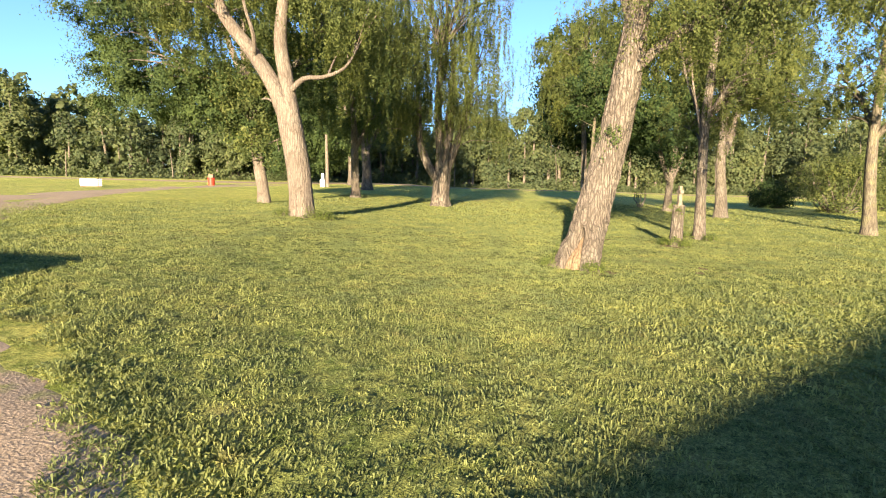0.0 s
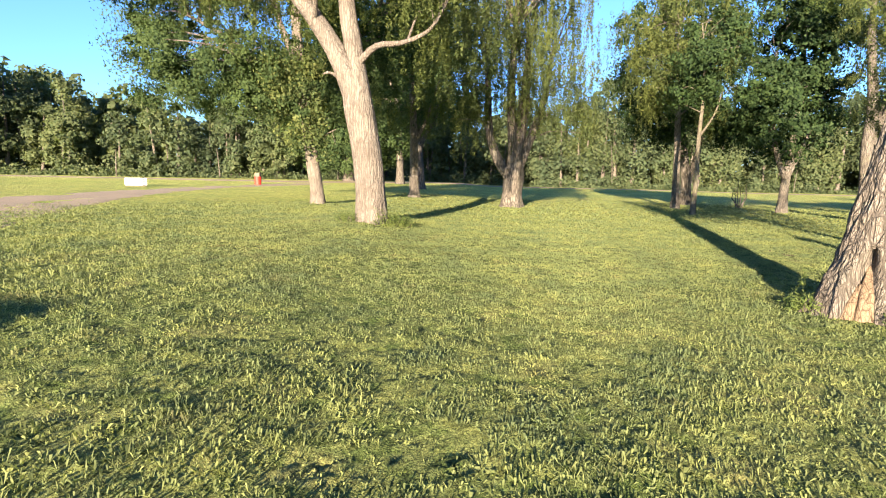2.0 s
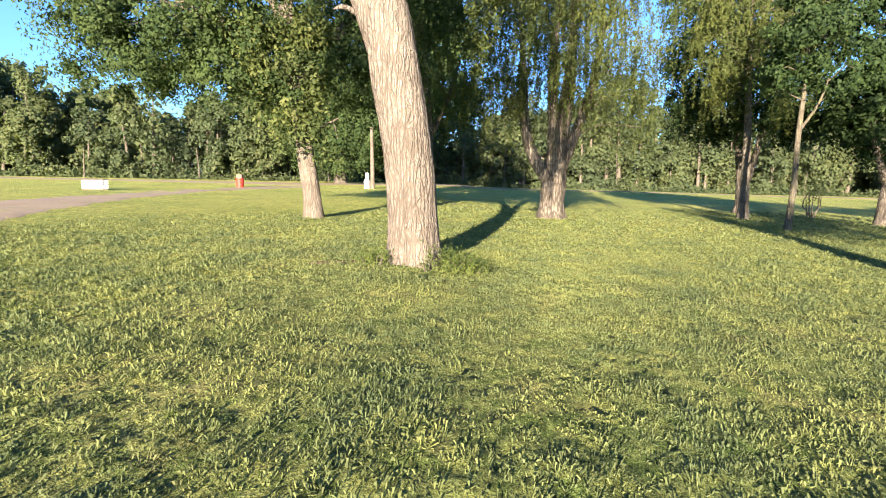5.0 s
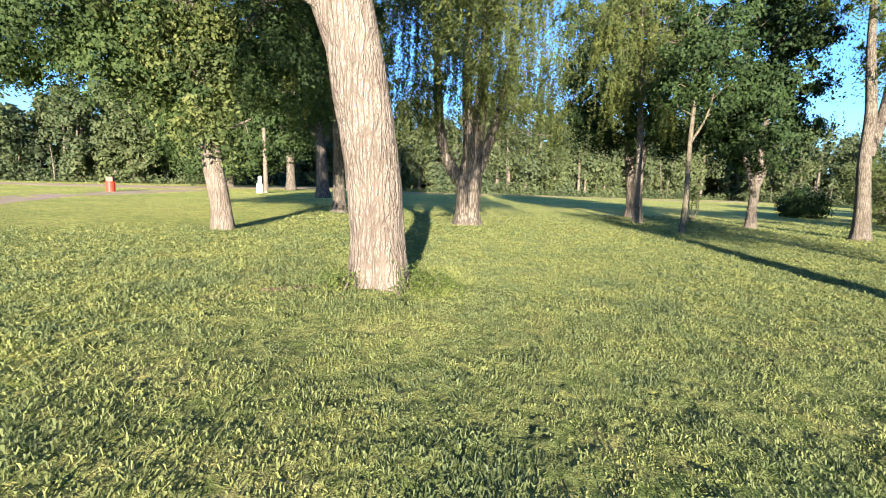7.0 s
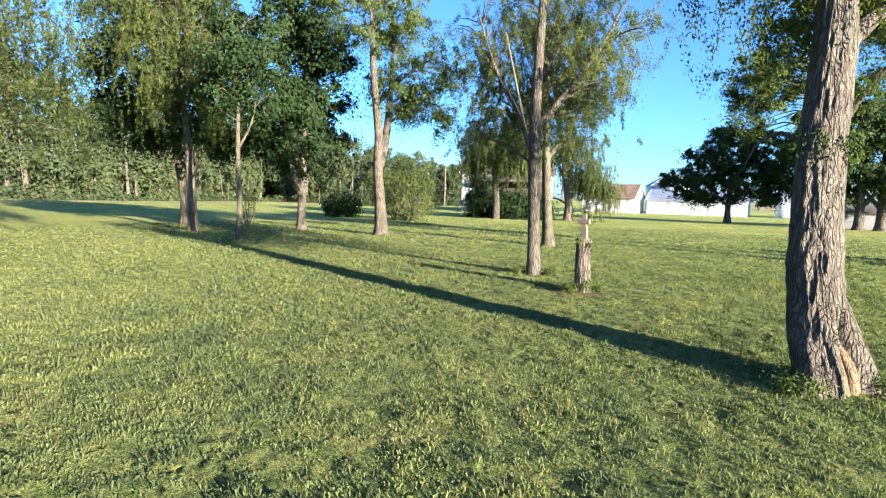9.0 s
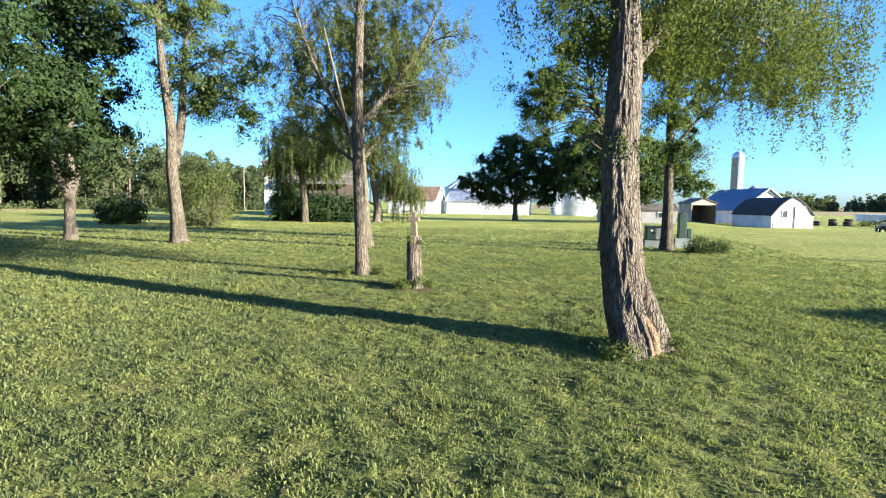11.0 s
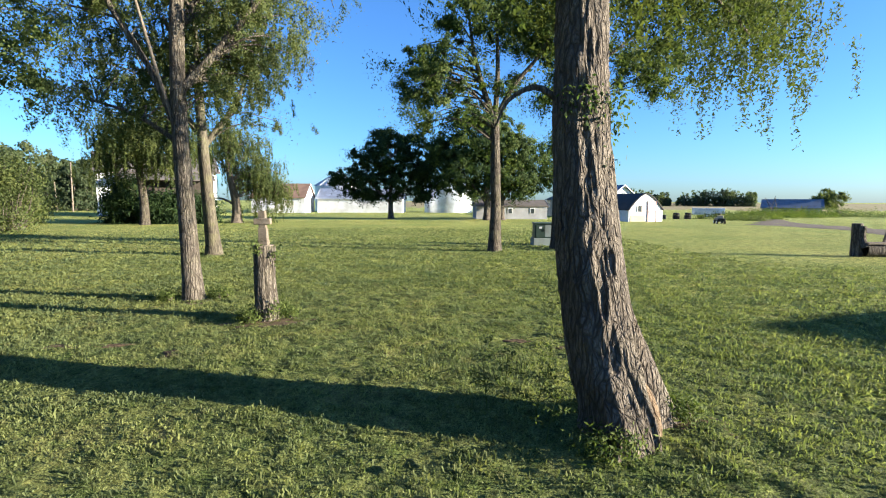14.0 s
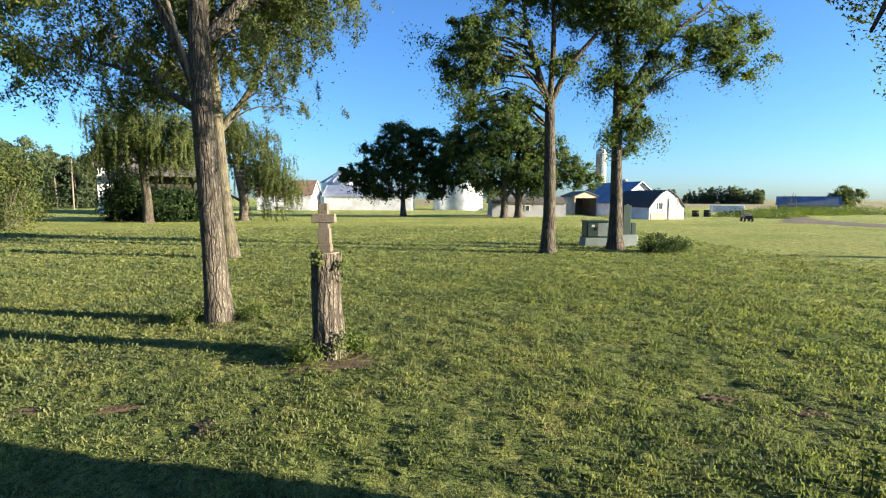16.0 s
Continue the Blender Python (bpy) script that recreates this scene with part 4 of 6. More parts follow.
for bx, by, hgt, sd in ((63.5, 8.4, 1.0, 28), (64.2, 6.6, 0.92, 29)):
    make_tree("broad_tree", "spreading tree with two stout trunks before grain bins", "tree", (bx, by),
              [([(0, 0, 0), (0, 0, 1.4), (0, 0.1, 4), (0, 0.2, 9)], [0.5, 0.42, 0.34, 0.2]), ([(0, 0.2, 9), (0, 0.8, 12), (0, 1.5, 15)], [0.2, 0.14, 0.04]), ([(0, 0, 2), (0, 2, 4.6), (0, 4, 7)], [0.22, 0.16, 0.05]), ([(0, 0, 2.2), (0, -2, 5), (0, -4, 7)], [0.22, 0.16, 0.05])],
              [(0, 2.2, 6.2 * hgt, 3, 3.0, 2.4), (0, -2.0, 6.2 * hgt, 3, 3.0, 2.4), (0, 0.4, 10.5 * hgt, 3.4, 3.8, 2.8), (0, 4.6, 9.4 * hgt, 2.4, 2.4, 2.2), (0, 1.8, 13 * hgt, 2.6, 3.0, 1.8), (0, -3.4, 9.0 * hgt, 2, 2, 1.8), (0, -6.2, 6.4 * hgt, 2, 2.6, 1.8), (0, -8.2, 5.0 * hgt, 1.6, 1.8, 1.2), (0, -3.6, 4.0 * hgt, 1.8, 2.0, 1.0), (0, 4.8, 6.0 * hgt, 1.8, 2, 1.6), (0, 6.4, 8.6 * hgt, 1.6, 1.8, 1.6), (0, 3.0, 3.8 * hgt, 1.6, 1.8, 0.9)], LEAF_GREEN if sd == 28 else LEAF_ASH, BARK_DARK, 330, 70, 0.62, 0.3, 0.6, 0.2, 0, sd, 16, 0.04, 0.3, 40)
stub_tree = make_tree("cottonwood_tree", "great spreading tree with stout pale trunk and leafy low sprouts", "tree", (-10.3, 29.6),
          [([(0, 0, 0), (-0.05, 0, 0.8), (-0.25, 0.05, 2.0), (-0.5, 0.3, 3.6), (-1.0, 0.8, 6.0), (-1.3, 1.0, 9), (-1.2, 1.2, 13)], [0.36, 0.315, 0.31, 0.3, 0.28, 0.22, 0.08]),
           ([(-0.6, 0.4, 4.2), (-2.6, 0.8, 6.2), (-5, 1.0, 8.2), (-7.5, 1.2, 9.5)], [0.22, 0.18, 0.12, 0.04]),
           ([(-0.8, 0.6, 5.0), (1.0, 1.2, 7.2), (2.6, 1.6, 9.6), (3.6, 1.8, 12)], [0.22, 0.18, 0.12, 0.04]),
           ([(-1.1, 0.8, 6.6), (-2.6, 1.8, 9.5), (-3.4, 2.2, 13)], [0.2, 0.15, 0.05]),
           ([(-0.4, 0.15, 2.6), (0.4, -0.1, 3.3), (1.0, -0.2, 3.6)], [0.07, 0.05, 0.02])],
          [(-6.2, 1.0, 8.8, 3.6, 3.6, 2.8), (-1.4, 1.2, 12.5, 5.5, 4.6, 3.4), (3.0, 1.6, 10, 3.4, 3.4, 3.0), (-3.4, 0.4, 7.0, 2.8, 2.6, 1.5), (-8.2, 1.0, 7.6, 1.8, 2.2, 1.5), (-7.0, 0.6, 5.8, 2.2, 2.4, 1.3), (-2.6, 0.2, 5.4, 2.2, 2.0, 1.4), (-9.0, 0.6, 10, 1.7, 2.2, 1.9), (-6.5, 0.2, 12, 2.6, 2.6, 2.2), (-0.4, -0.5, 3.8, 1.5, 0.7, 0.8), (0.6, -0.3, 3.0, 0.9, 0.5, 0.5), (-0.9, -0.2, 5.2, 1.8, 1.2, 1.0), (-5.5, 0.5, 6.2, 3.0, 3.0, 1.3), (1.8, 0.8, 5.4, 2.0, 2.0, 1.1), (0.4, 1.4, 6.6, 2.4, 2.2, 1.4), (-4, 1.5, 14.5, 4, 4, 2.5)],
          LEAF_GREEN, BARK_PALE, 760, 125, 0.6, 0.16, 0.6, 0.2, 0, 30, 48, 0.03, 0.14, 120, 40)
add_sprouts(stub_tree, [(-0.3, -0.7, 3.3, 1.3, 0.5, 0.8), (-0.8, -0.6, 4.6, 1.5, 0.7, 1.0), (0.6, -0.5, 3.0, 0.8, 0.4, 0.6), (-1.2, -0.4, 6.2, 1.8, 0.9, 1.0)], LEAF_OLIVE, 70, 95, 0.28, 0.17, 31)


# ---------- bushes ----------
def make_bush(name, label, base, lobes, leaf, n=90, per=70, spread=0.35, size=0.2, seed=1, stems=14, slim=0.5, category="bush", droop=0.2, strand=0.0):
    rng = np.random.default_rng(seed)
    x, y = base
    root = thing(name, pose(x, y, on_ground(x, y)), label, category)
    cent, _ = clump_points(lobes, n, rng)
    cent[:, 2] = np.maximum(cent[:, 2], 0.12)
    tw = []
    for c in cent[:stems]:
        pull = 0.25 if max(b[3] for b in lobes) < 6 else 0.97
        a = np.array([c[0] * pull + rng.normal() * 0.1, c[1] * pull + rng.normal() * 0.1, -0.08])
        tw.append(tube([a, (a + c) / 2 + rng.normal(size=3) * 0.08 * np.linalg.norm(c), c], [0.05, 0.035, 0.012], 5, 0, 0, 5))
    tagged(piece("stem_growth", tube_mesh("stem_growth", tw, BARK_DARK), root), kind="stuff")
    pts = np.repeat(cent, per, axis=0) + rng.normal(size=(n * per, 3)) * spread * np.array([1, 1, 0.75])
    if strand:
        k = rng.uniform(0, 1, len(pts)) < 0.6
        pts[k, 2] -= rng.uniform(0, strand, k.sum())
    pts[:, 2] = np.maximum(pts[:, 2], 0.05)
    out = (pts - np.repeat(cent, per, axis=0)) / spread + np.repeat(cent, per, axis=0) * 0.25 + np.array([0, 0, 0.3])
    v, q = leaf_arrays(pts, size, rng, droop, slim, out, 0.4, size > 0.18)
    piece("foliage", raw_mesh("foliage", v, q, leaf), root)
    return root


make_bush("round_bush", "dark clipped-looking rounded bush on lawn", (31.5, 50.5), [(0, 0, 1.1, 1.7, 1.7, 1.3)], LEAF_DARK, 90, 70, 0.3, 0.2, 41)
make_bush("upright_shrub", "large olive-green upright shrub, many thin stems", (32.0, 42.5), [(0, 0, 2.0, 2.4, 2.4, 2.4), (0.5, -0.6, 3.6, 1.6, 1.6, 1.4), (-1.5, 1.5, 2.8, 1.5, 1.5, 1.5)], LEAF_OLIVE, 150, 70, 0.4, 0.2, 42, 40, 0.35)
make_bush("upright_shrub", "tall olive shrub with arching stems at lawn's edge", (46, 54), [(0, 0, 2.6, 4.2, 3.6, 2.8), (-1, 2, 4.6, 2.6, 2.6, 2.0), (-3, -2.5, 1.8, 2.2, 2.2, 1.6)], LEAF_OLIVE, 260, 70, 0.45, 0.22, 43, 40, 0.35)
make_bush("cedar_bush", "huge drooping grey-green evergreen screening a house", (50.5, 41.5), [(0, -0.4, 1.5, 2.6, 2.6, 1.5), (0, 3.4, 1.6, 2.4, 2.4, 1.6), (0.6, -3.0, 1.4, 2.0, 1.6, 1.4), (0.2, 5.0, 2.0, 1.6, 1.3, 1.9), (0.4, 4.6, 4.0, 1.2, 1.3, 0.9)], LEAF_DARK, 330, 70, 0.5, 0.36, 44, 40, 0.3, "evergreen", 1.0, 1.2)
make_tree("shade_tree", "tree with pale trunk above drooping olive foliage", "tree", (52.6, 35.4),
          [([(0, 0, 0), (0, 0, 2), (0, 0.5, 4.5), (0, 1.0, 8)], [0.5, 0.42, 0.34, 0.1]), ([(0, 0.05, 1.8), (-0.1, 1.4, 2.5), (-0.2, 2.6, 2.6)], [0.14, 0.1, 0.04])], [(1.0, -3.0, 2.6, 1.8, 2.0, 2.2), (1.6, 0.2, 7.8, 2.8, 3.0, 2.4), (0.6, -2.8, 5.2, 2.0, 2.0, 1.8), (0, 1.6, 9.4, 2.2, 2.2, 1.6), (2.2, -0.6, 4.6, 1.4, 1.8, 1.4), (0.9, -3.4, 3.9, 1.5, 1.8, 1.8)], LEAF_OLIVE, BARK_PALE, 350, 70, 0.6, 0.27, 0.3, 1.4, 2.2, 45, 20, 0.04, 0.3, 60)
# the darker bark on this trunk stands in for shade falling on it
make_tree("shade_tree", "tree with bare grey trunk among evergreens, darkened for shade", "tree", (46.2, 41.3),
          [([(0, 0, 0), (0, 0, 2), (0, 0.3, 5), (0, 0.2, 9)], [0.42, 0.36, 0.28, 0.1])], [(0, 0.4, 8.4, 3.2, 3.4, 2.2), (0, -2.2, 7.0, 2.6, 2.6, 1.4), (0, 2.6, 6.8, 1.6, 1.8, 1.2), (0, -4.2, 7.6, 1.8, 2.0, 1.6), (-0.5, 3.6, 5.6, 1.6, 1.6, 1.0), (0, -1.6, 5.8, 1.8, 2.2, 0.9)], LEAF_OLIVE, BARK_ASH, 430, 70, 0.6, 0.27, 0.3, 1.4, 2.2, 46, 18, 0.04, 0.25, 60)
make_bush("low_shrub", "low dark green shrub beside utility cabinets", (20.6, 7.0), [(0, 0.1, 0.2, 0.45, 0.8, 0.28), (0.1, -0.55, 0.28, 0.4, 0.45, 0.3), (0, 0.2, 0.5, 0.25, 0.3, 0.15)], LEAF_GREEN, 60, 60, 0.13, 0.1, 47, 14, 0.3)


# ---------- woods ----------
def woods(name, line, rows_deep, count, height, seed, leaf, label, leaf_n=700, low=0.06, fat=1.0):
    rng = np.random.default_rng(seed)
    p = np.array(line, dtype=float)
    t = np.concatenate([[0], np.cumsum(np.linalg.norm(np.diff(p, axis=0), axis=1))])
    vs, fs, n = [], [], 0
    lv, tw, lo, lsz = [], [], [], []
    for i in range(count):
        s = rng.uniform(0, t[-1])
        x = np.interp(s, t, p[:, 0])
        y = np.interp(s, t, p[:, 1])
        k = min(np.searchsorted(t, s), len(p) - 1)
        d = p[k] - p[k - 1]
        nrm = np.array([-d[1], d[0]]) / np.linalg.norm(d)
        off = rng.uniform(0, 1) ** 1.4 * rows_deep
        x, y = np.array([x, y]) + nrm * off
        z = on_ground(x, y)
        h = height * rng.uniform(0.5, 1.2) * (1 + 0.12 * math.sin(s * 0.11 + seed))
        w = h * rng.uniform(0.15, 0.26)
        lean = rng.normal(size=2) * 0.04 * h
        tw.append(tube([(x, y, z - 0.2), (x + lean[0] * 0.4, y + lean[1] * 0.4, z + h * 0.35), (x + lean[0], y + lean[1], z + h * 0.8)], [0.1 + 0.016 * h, 0.06 + 0.011 * h, 0.04], 5, 0, 0, 5))
        near = off < rows_deep * 0.33
        nl = int((leaf_n * 3.1 if near else leaf_n * 0.9) * rng.uniform(0.7, 1.3))
        lsz.append(np.full(nl, (0.5 if near else 1.0) * fat))
        m = 22
        cz = np.sort(rng.uniform(low, 0.93, m))
        prof = np.sin(np.clip((cz - low) / (1 - low), 0.04, 1) ** 0.75 * np.pi) ** 0.5
        ang = rng.uniform(0, 6.28, m)
        cc = np.stack([x + lean[0] * cz + np.cos(ang) * w * 0.75 * prof, y + lean[1] * cz + np.sin(ang) * w * 0.75 * prof, z + cz * h], 1)
        pk = rng.integers(0, m, nl)
        dirs = rng.normal(size=(nl, 3))
        dirs /= np.linalg.norm(dirs, axis=1)[:, None]
        q = cc[pk] + dirs * (rng.uniform(0.45, 1.05, nl) * w * 0.55 * (0.5 + 0.5 * prof[pk]))[:, None] * np.array([1, 1, 0.85])
        lv.append(q)
        lo.append(dirs + np.array([0, 0, 0.3]))
    for i in range(int(t[-1] * 0.16)):
        s = rng.uniform(0, t[-1])
        x, y = np.interp(s, t, p[:, 0]) + rng.normal() * 1.2, np.interp(s, t, p[:, 1]) + rng.normal() * 1.2
        z, h = on_ground(x, y), height * rng.uniform(0.25, 0.5)
        lean = rng.normal(size=2) * 0.06 * h
        tw.append(tube([(x, y, z - 0.2), (x + lean[0] * 0.3, y + lean[1] * 0.3, z + h * 0.5), (x + lean[0], y + lean[1], z + h)], [0.12, 0.09, 0.04], 5, 0, 0, 5))
    pts = np.vstack(lv)
    # brushy fringe at the foot
    m = int(t[-1] * 90)
    s = rng.uniform(0, t[-1], m)
    fr = np.stack([np.interp(s, t, p[:, 0]), np.interp(s, t, p[:, 1])], 1)
    hump = 1.0 + 1.1 * np.sin(s * 0.31) * np.sin(s * 0.13 + 1)
    fr = np.concatenate([fr + rng.normal(size=(m, 2)) * 1.3, np.zeros((m, 1))], 1)
    fr[:, 2] = ground_z(fr[:, 0], fr[:, 1]) + rng.uniform(0, 1, m) ** 1.5 * np.clip(hump + 0.6, 0.4, 2.6)
    out = np.vstack([np.vstack(lo), rng.normal(size=(m, 3)) + np.array([0, -0.6, 0.6])])
    pts = np.vstack([pts, fr])
    pts[:, 2] = np.maximum(pts[:, 2], ground_z(pts[:, 0], pts[:, 1]) + 0.1)
    v, q = leaf_arrays(pts, np.concatenate(lsz + [np.full(m, 0.45)]) * height / 17, rng, 0.2, 0.7, out, 0.32, True)
    ob = tagged(piece(name, raw_mesh(name, v, q, leaf)), label, "woods", kind="stuff")
    tk = tagged(piece(name + "_trunks", tube_mesh("trunks", tw, BARK_MID)), "pale thin trunks of the distant wood", "tree trunks", kind="stuff")
    return ob, tk


woods("woods", [(-128, 74), (-95, 78), (-60, 88), (-38, 96), (-26, 103)], 26, 155, 17, 66, LEAF_WOODS, "mixed wood edge of olive-green trees in low sun")
woods("woods", [(-46, 102), (-10, 116), (30, 124), (70, 130), (110, 124)], 24, 205, 20, 62, LEAF_WOODS, "mixed wood edge of olive-green trees behind the park", leaf_n=600)
woods("woods", [(78, 116), (90, 101), (108, 86), (122, 76)], 20, 100, 12.5, 63, LEAF_WOODS, "lower wood edge behind the house", leaf_n=380, fat=1.3)
woods("woods", [(318, -95), (325, -130), (310, -170)], 14, 150, 9, 64, LEAF_WOODS, "far dark shelter belt across the fields", leaf_n=90, fat=2.4)


# ---------- buildings ----------
def gable_house(name, label, at, rz, w, d, wall_h, ridge_h, wall_mat, roof_mat, category="building", over=0.35, openings=(), group=""):
    """Ridge along local y; the gable looks towards local -y. openings: (name, side, u, z0, wide, high, material)."""
    x, y = at
    root = thing(name, pose(x, y, on_ground(x, y), 0, 0, rz), label, category, group)
    hw = w / 2
    for a0 in (-hw, hw - 0.2):
        part("wall", box_bm(a0, a0 + 0.2, 0.2, d - 0.2, -0.3, wall_h), wall_mat, root)
    for y0, y1 in ((0, 0.2), (d - 0.2, d)):
        part("gable", prism_bm([(-hw, -0.3), (hw, -0.3), (hw, wall_h), (0, ridge_h), (-hw, wall_h)], y0, y1), wall_mat, root)
    k = (ridge_h - wall_h) / hw
    for sgn in (-1, 1):
        pts = [(0, ridge_h + 0.04), (sgn * (hw + over), wall_h - k * over + 0.04), (sgn * (hw + over), wall_h - k * over + 0.16), (0, ridge_h + 0.18)]
        part("roof", prism_bm(pts, -over, d + over), roof_mat, root)
    for y0 in (-over - 0.03, d + over):
        for sgn in (-1, 1):
            pts = [(0, ridge_h + 0.02), (sgn * (hw + over), wall_h - k * over + 0.02), (sgn * (hw + over), wall_h - k * over + 0.2), (0, ridge_h + 0.22)]
            part("fascia", prism_bm(pts, y0, y0 + 0.03), wall_mat, root)
    for nm, side, u, z0, wide, high, mat in openings:
        if side == "front":
            p = part(nm, box_bm(u - wide / 2, u + wide / 2, -0.04, 0.0, z0, z0 + high), mat, root)
            for q in ((u - wide / 2 - 0.06, u - wide / 2, z0, z0 + high), (u + wide / 2, u + wide / 2 + 0.06, z0, z0 + high), (u - wide / 2 - 0.06, u + wide / 2 + 0.06, z0 + high, z0 + high + 0.08)):
                part("frame", box_bm(q[0], q[1], -0.06, 0, q[2], q[3]), WHITE, p)
        else:
            s = -hw if side == "west" else hw
            a, b = (s - 0.04, s) if side == "west" else (s, s + 0.04)
            p = part(nm, box_bm(a, b, u - wide / 2, u + wide / 2, z0, z0 + high), mat, root)
            for q in ((u - wide / 2 - 0.07, u - wide / 2, z0, z0 + high), (u + wide / 2, u + wide / 2 + 0.07, z0, z0 + high), (u - wide / 2 - 0.07, u + wide / 2 + 0.07, z0 + high, z0 + high + 0.09)):
                part("frame", box_bm(a - 0.02, b + 0.02, q[0], q[1], q[2], q[3]), WHITE, p)
    return root


# brown-roofed garage, its long side towards the lawn
gable_house("garage", "white garage with brown shingle roof", (99.5, 40.2), 0, 7.0, 10, 2.9, 5.4, WHITE, ROOF_BROWN, "garage", 0.3,
            [("window", "west", 3.0, 1.0, 2.0, 1.3, WHITE_WARM)])
gable_house("machine_shed", "long low white shed with pale metal roof", (104, 22.2), 0, 8.0, 16.6, 2.7, 4.6, WHITE, STEEL, "shed", 0.3)
gable_house("house", "white house with grey-brown roof, half hidden by trees", (84, 52.0), 32, 9.0, 15.8, 6.7, 9.3, WHITE, ROOF_GREY, "house", 0.5,
            [("window", "west", 14.5, 1.4, 1.1, 1.5, GLASS_DARK), ("window", "front", 0, 5.2, 0.9, 1.2, GLASS_DARK)])
porch_home = [o for o in bpy.data.objects if o.name == "house"][0]
part("porch_roof", prism_bm([(-7.9, 5.2), (-4.45, 6.28), (-4.45, 6.41), (-7.9, 5.33)], 0.6, 13.3), ROOF_GREY, porch_home, "low porch roof")
# dark sheet over the white wall, standing in for shade under the porch
part("porch_wall", box_bm(-4.72, -4.56, 0.8, 13.1, -0.2, 6.15), BOARDS_SHADE, porch_home, "boarded wall coloured dark for the shade under the porch")
part("porch_floor", box_bm(-7.6, -4.73, 0.8, 13.1, -0.25, 0.25), INSIDE, porch_home)
for k in range(6):
    part("porch_post", box_bm(-7.55, -7.4, 0.9 + k * 2.4, 1.05 + k * 2.4, 0.25, 5.2), BOARDS_SHADE, porch_home)
gable_house("barn", "white barn with blue metal roof", (89.0, -17.0), -72, 9.2, 13, 2.3, 5.6, WHITE, ROOF_BLUE, "barn", 0.4, [("louvre", "front", 0, 3.6, 0.8, 0.9, BOX_GREY)])
gable_house("low_shed", "low grey-white shed with small windows", (70, 0.2), 4, 4.0, 9.5, 1.7, 2.4, paint("grey_siding", (0.32, 0.33, 0.36), 0.7), ROOF_GREY, "shed", 0.2,
            [("window", "west", 2.0, 0.8, 0.5, 0.6, GLASS_DARK), ("window", "west", 5.0, 0.8, 0.5, 0.6, GLASS_DARK)])


def open_shed():
    x, y = 83.0, -6.4
    root = thing("open_shed", pose(x, y, on_ground(x, y), 0, 0, -78) @ Matrix.Scale(1.16, 4), "small open-fronted shed with tan fascia, dark inside", "shed")
    for a in (-1.65, 1.53):
        part("wall", box_bm(a, a + 0.12, 0, 4.2, -0.2, 2.55), TAN, root)
    part("back_wall", box_bm(-1.53, 1.53, 4.08, 4.2, -0.2, 2.55), INSIDE, root)
    part("gable", prism_bm([(-1.65, 2.35), (1.65, 2.35), (1.65, 2.6), (0, 3.2), (-1.65, 2.6)], -0.02, 0.08), TAN, root)
    for s in (-1, 1):
        part("roof", prism_bm([(0, 3.2), (s * 1.85, 2.53), (s * 1.85, 2.62), (0, 3.3)], -0.15, 4.35), ROOF_GREY, root)
    part("floor", box_bm(-1.53, 1.53, 0.1, 4.08, -0.2, 0.03), INSIDE, root)


open_shed()


def quonset():
    x, y = 74.2, -15.4
    root = thing("arched_shed", pose(x, y, on_ground(x, y), 0, 0, -72) @ Matrix.Scale(1.33, 4), "small white shed with bowed dark shingle roof", "shed")
    w, h, wall, d = 2.2, 3.0, 1.2, 6.4
    curve = [(w * a, wall + (h - wall) * b) for a, b in ((1, 0), (0.87, 0.2), (0.7, 0.44), (0.5, 0.67), (0.3, 0.85), (0.13, 0.955), (0, 1))]
    outline = [(-w, -0.3), (w, -0.3)] + curve + [(-a, b) for a, b in curve[::-1][1:]]
    for y0 in (0, d - 0.15):
        part("gable", prism_bm(outline, y0, y0 + 0.15), WHITE, root)
    for s in (-1, 1):
        part("wall", box_bm(min(s * w, s * (w - 0.15)), max(s * w, s * (w - 0.15)), 0.15, d - 0.15, -0.3, wall), WHITE, root)
        outer = [(s * (a + 0.1), b + 0.08) for a, b in curve]
        inner = [(s * a, b + 0.02) for a, b in curve]
        part("roof", prism_bm(outer + inner[::-1], -0.12, d + 0.12), ROOF_BLACK, root)
    dr = part("door", box_bm(0.25, 1.25, -0.06, 0, 0, 2.15), WHITE, root, "white plank door with red-brown trim")
    for a, b, c, e in ((0.17, 0.25, 0, 2.23), (1.25, 1.33, 0, 2.23), (0.25, 1.25, 2.15, 2.23), (0.3, 1.2, 1.1, 1.18)):
        part("trim", box_bm(a, b, -0.09, -0.061, c, e), ORANGE_TRIM, dr)
    part("handle", box_bm(0.34, 0.4, -0.1, -0.061, 0.95, 1.08), BLACK, dr)
    wd = part("window", box_bm(-1.1, -0.6, -0.05, 0, 1.1, 1.7), GLASS_DARK, root)
    part("frame", box_bm(-1.16, -1.1, -0.07, 0, 1.04, 1.76), WHITE_WARM, wd)
    part("frame", box_bm(-0.6, -0.54, -0.07, 0, 1.04, 1.76), WHITE_WARM, wd)
    part("skirt_board", box_bm(-2.0, -0.1, -0.05, 0, 0, 0.7), TAN, root)


quonset()


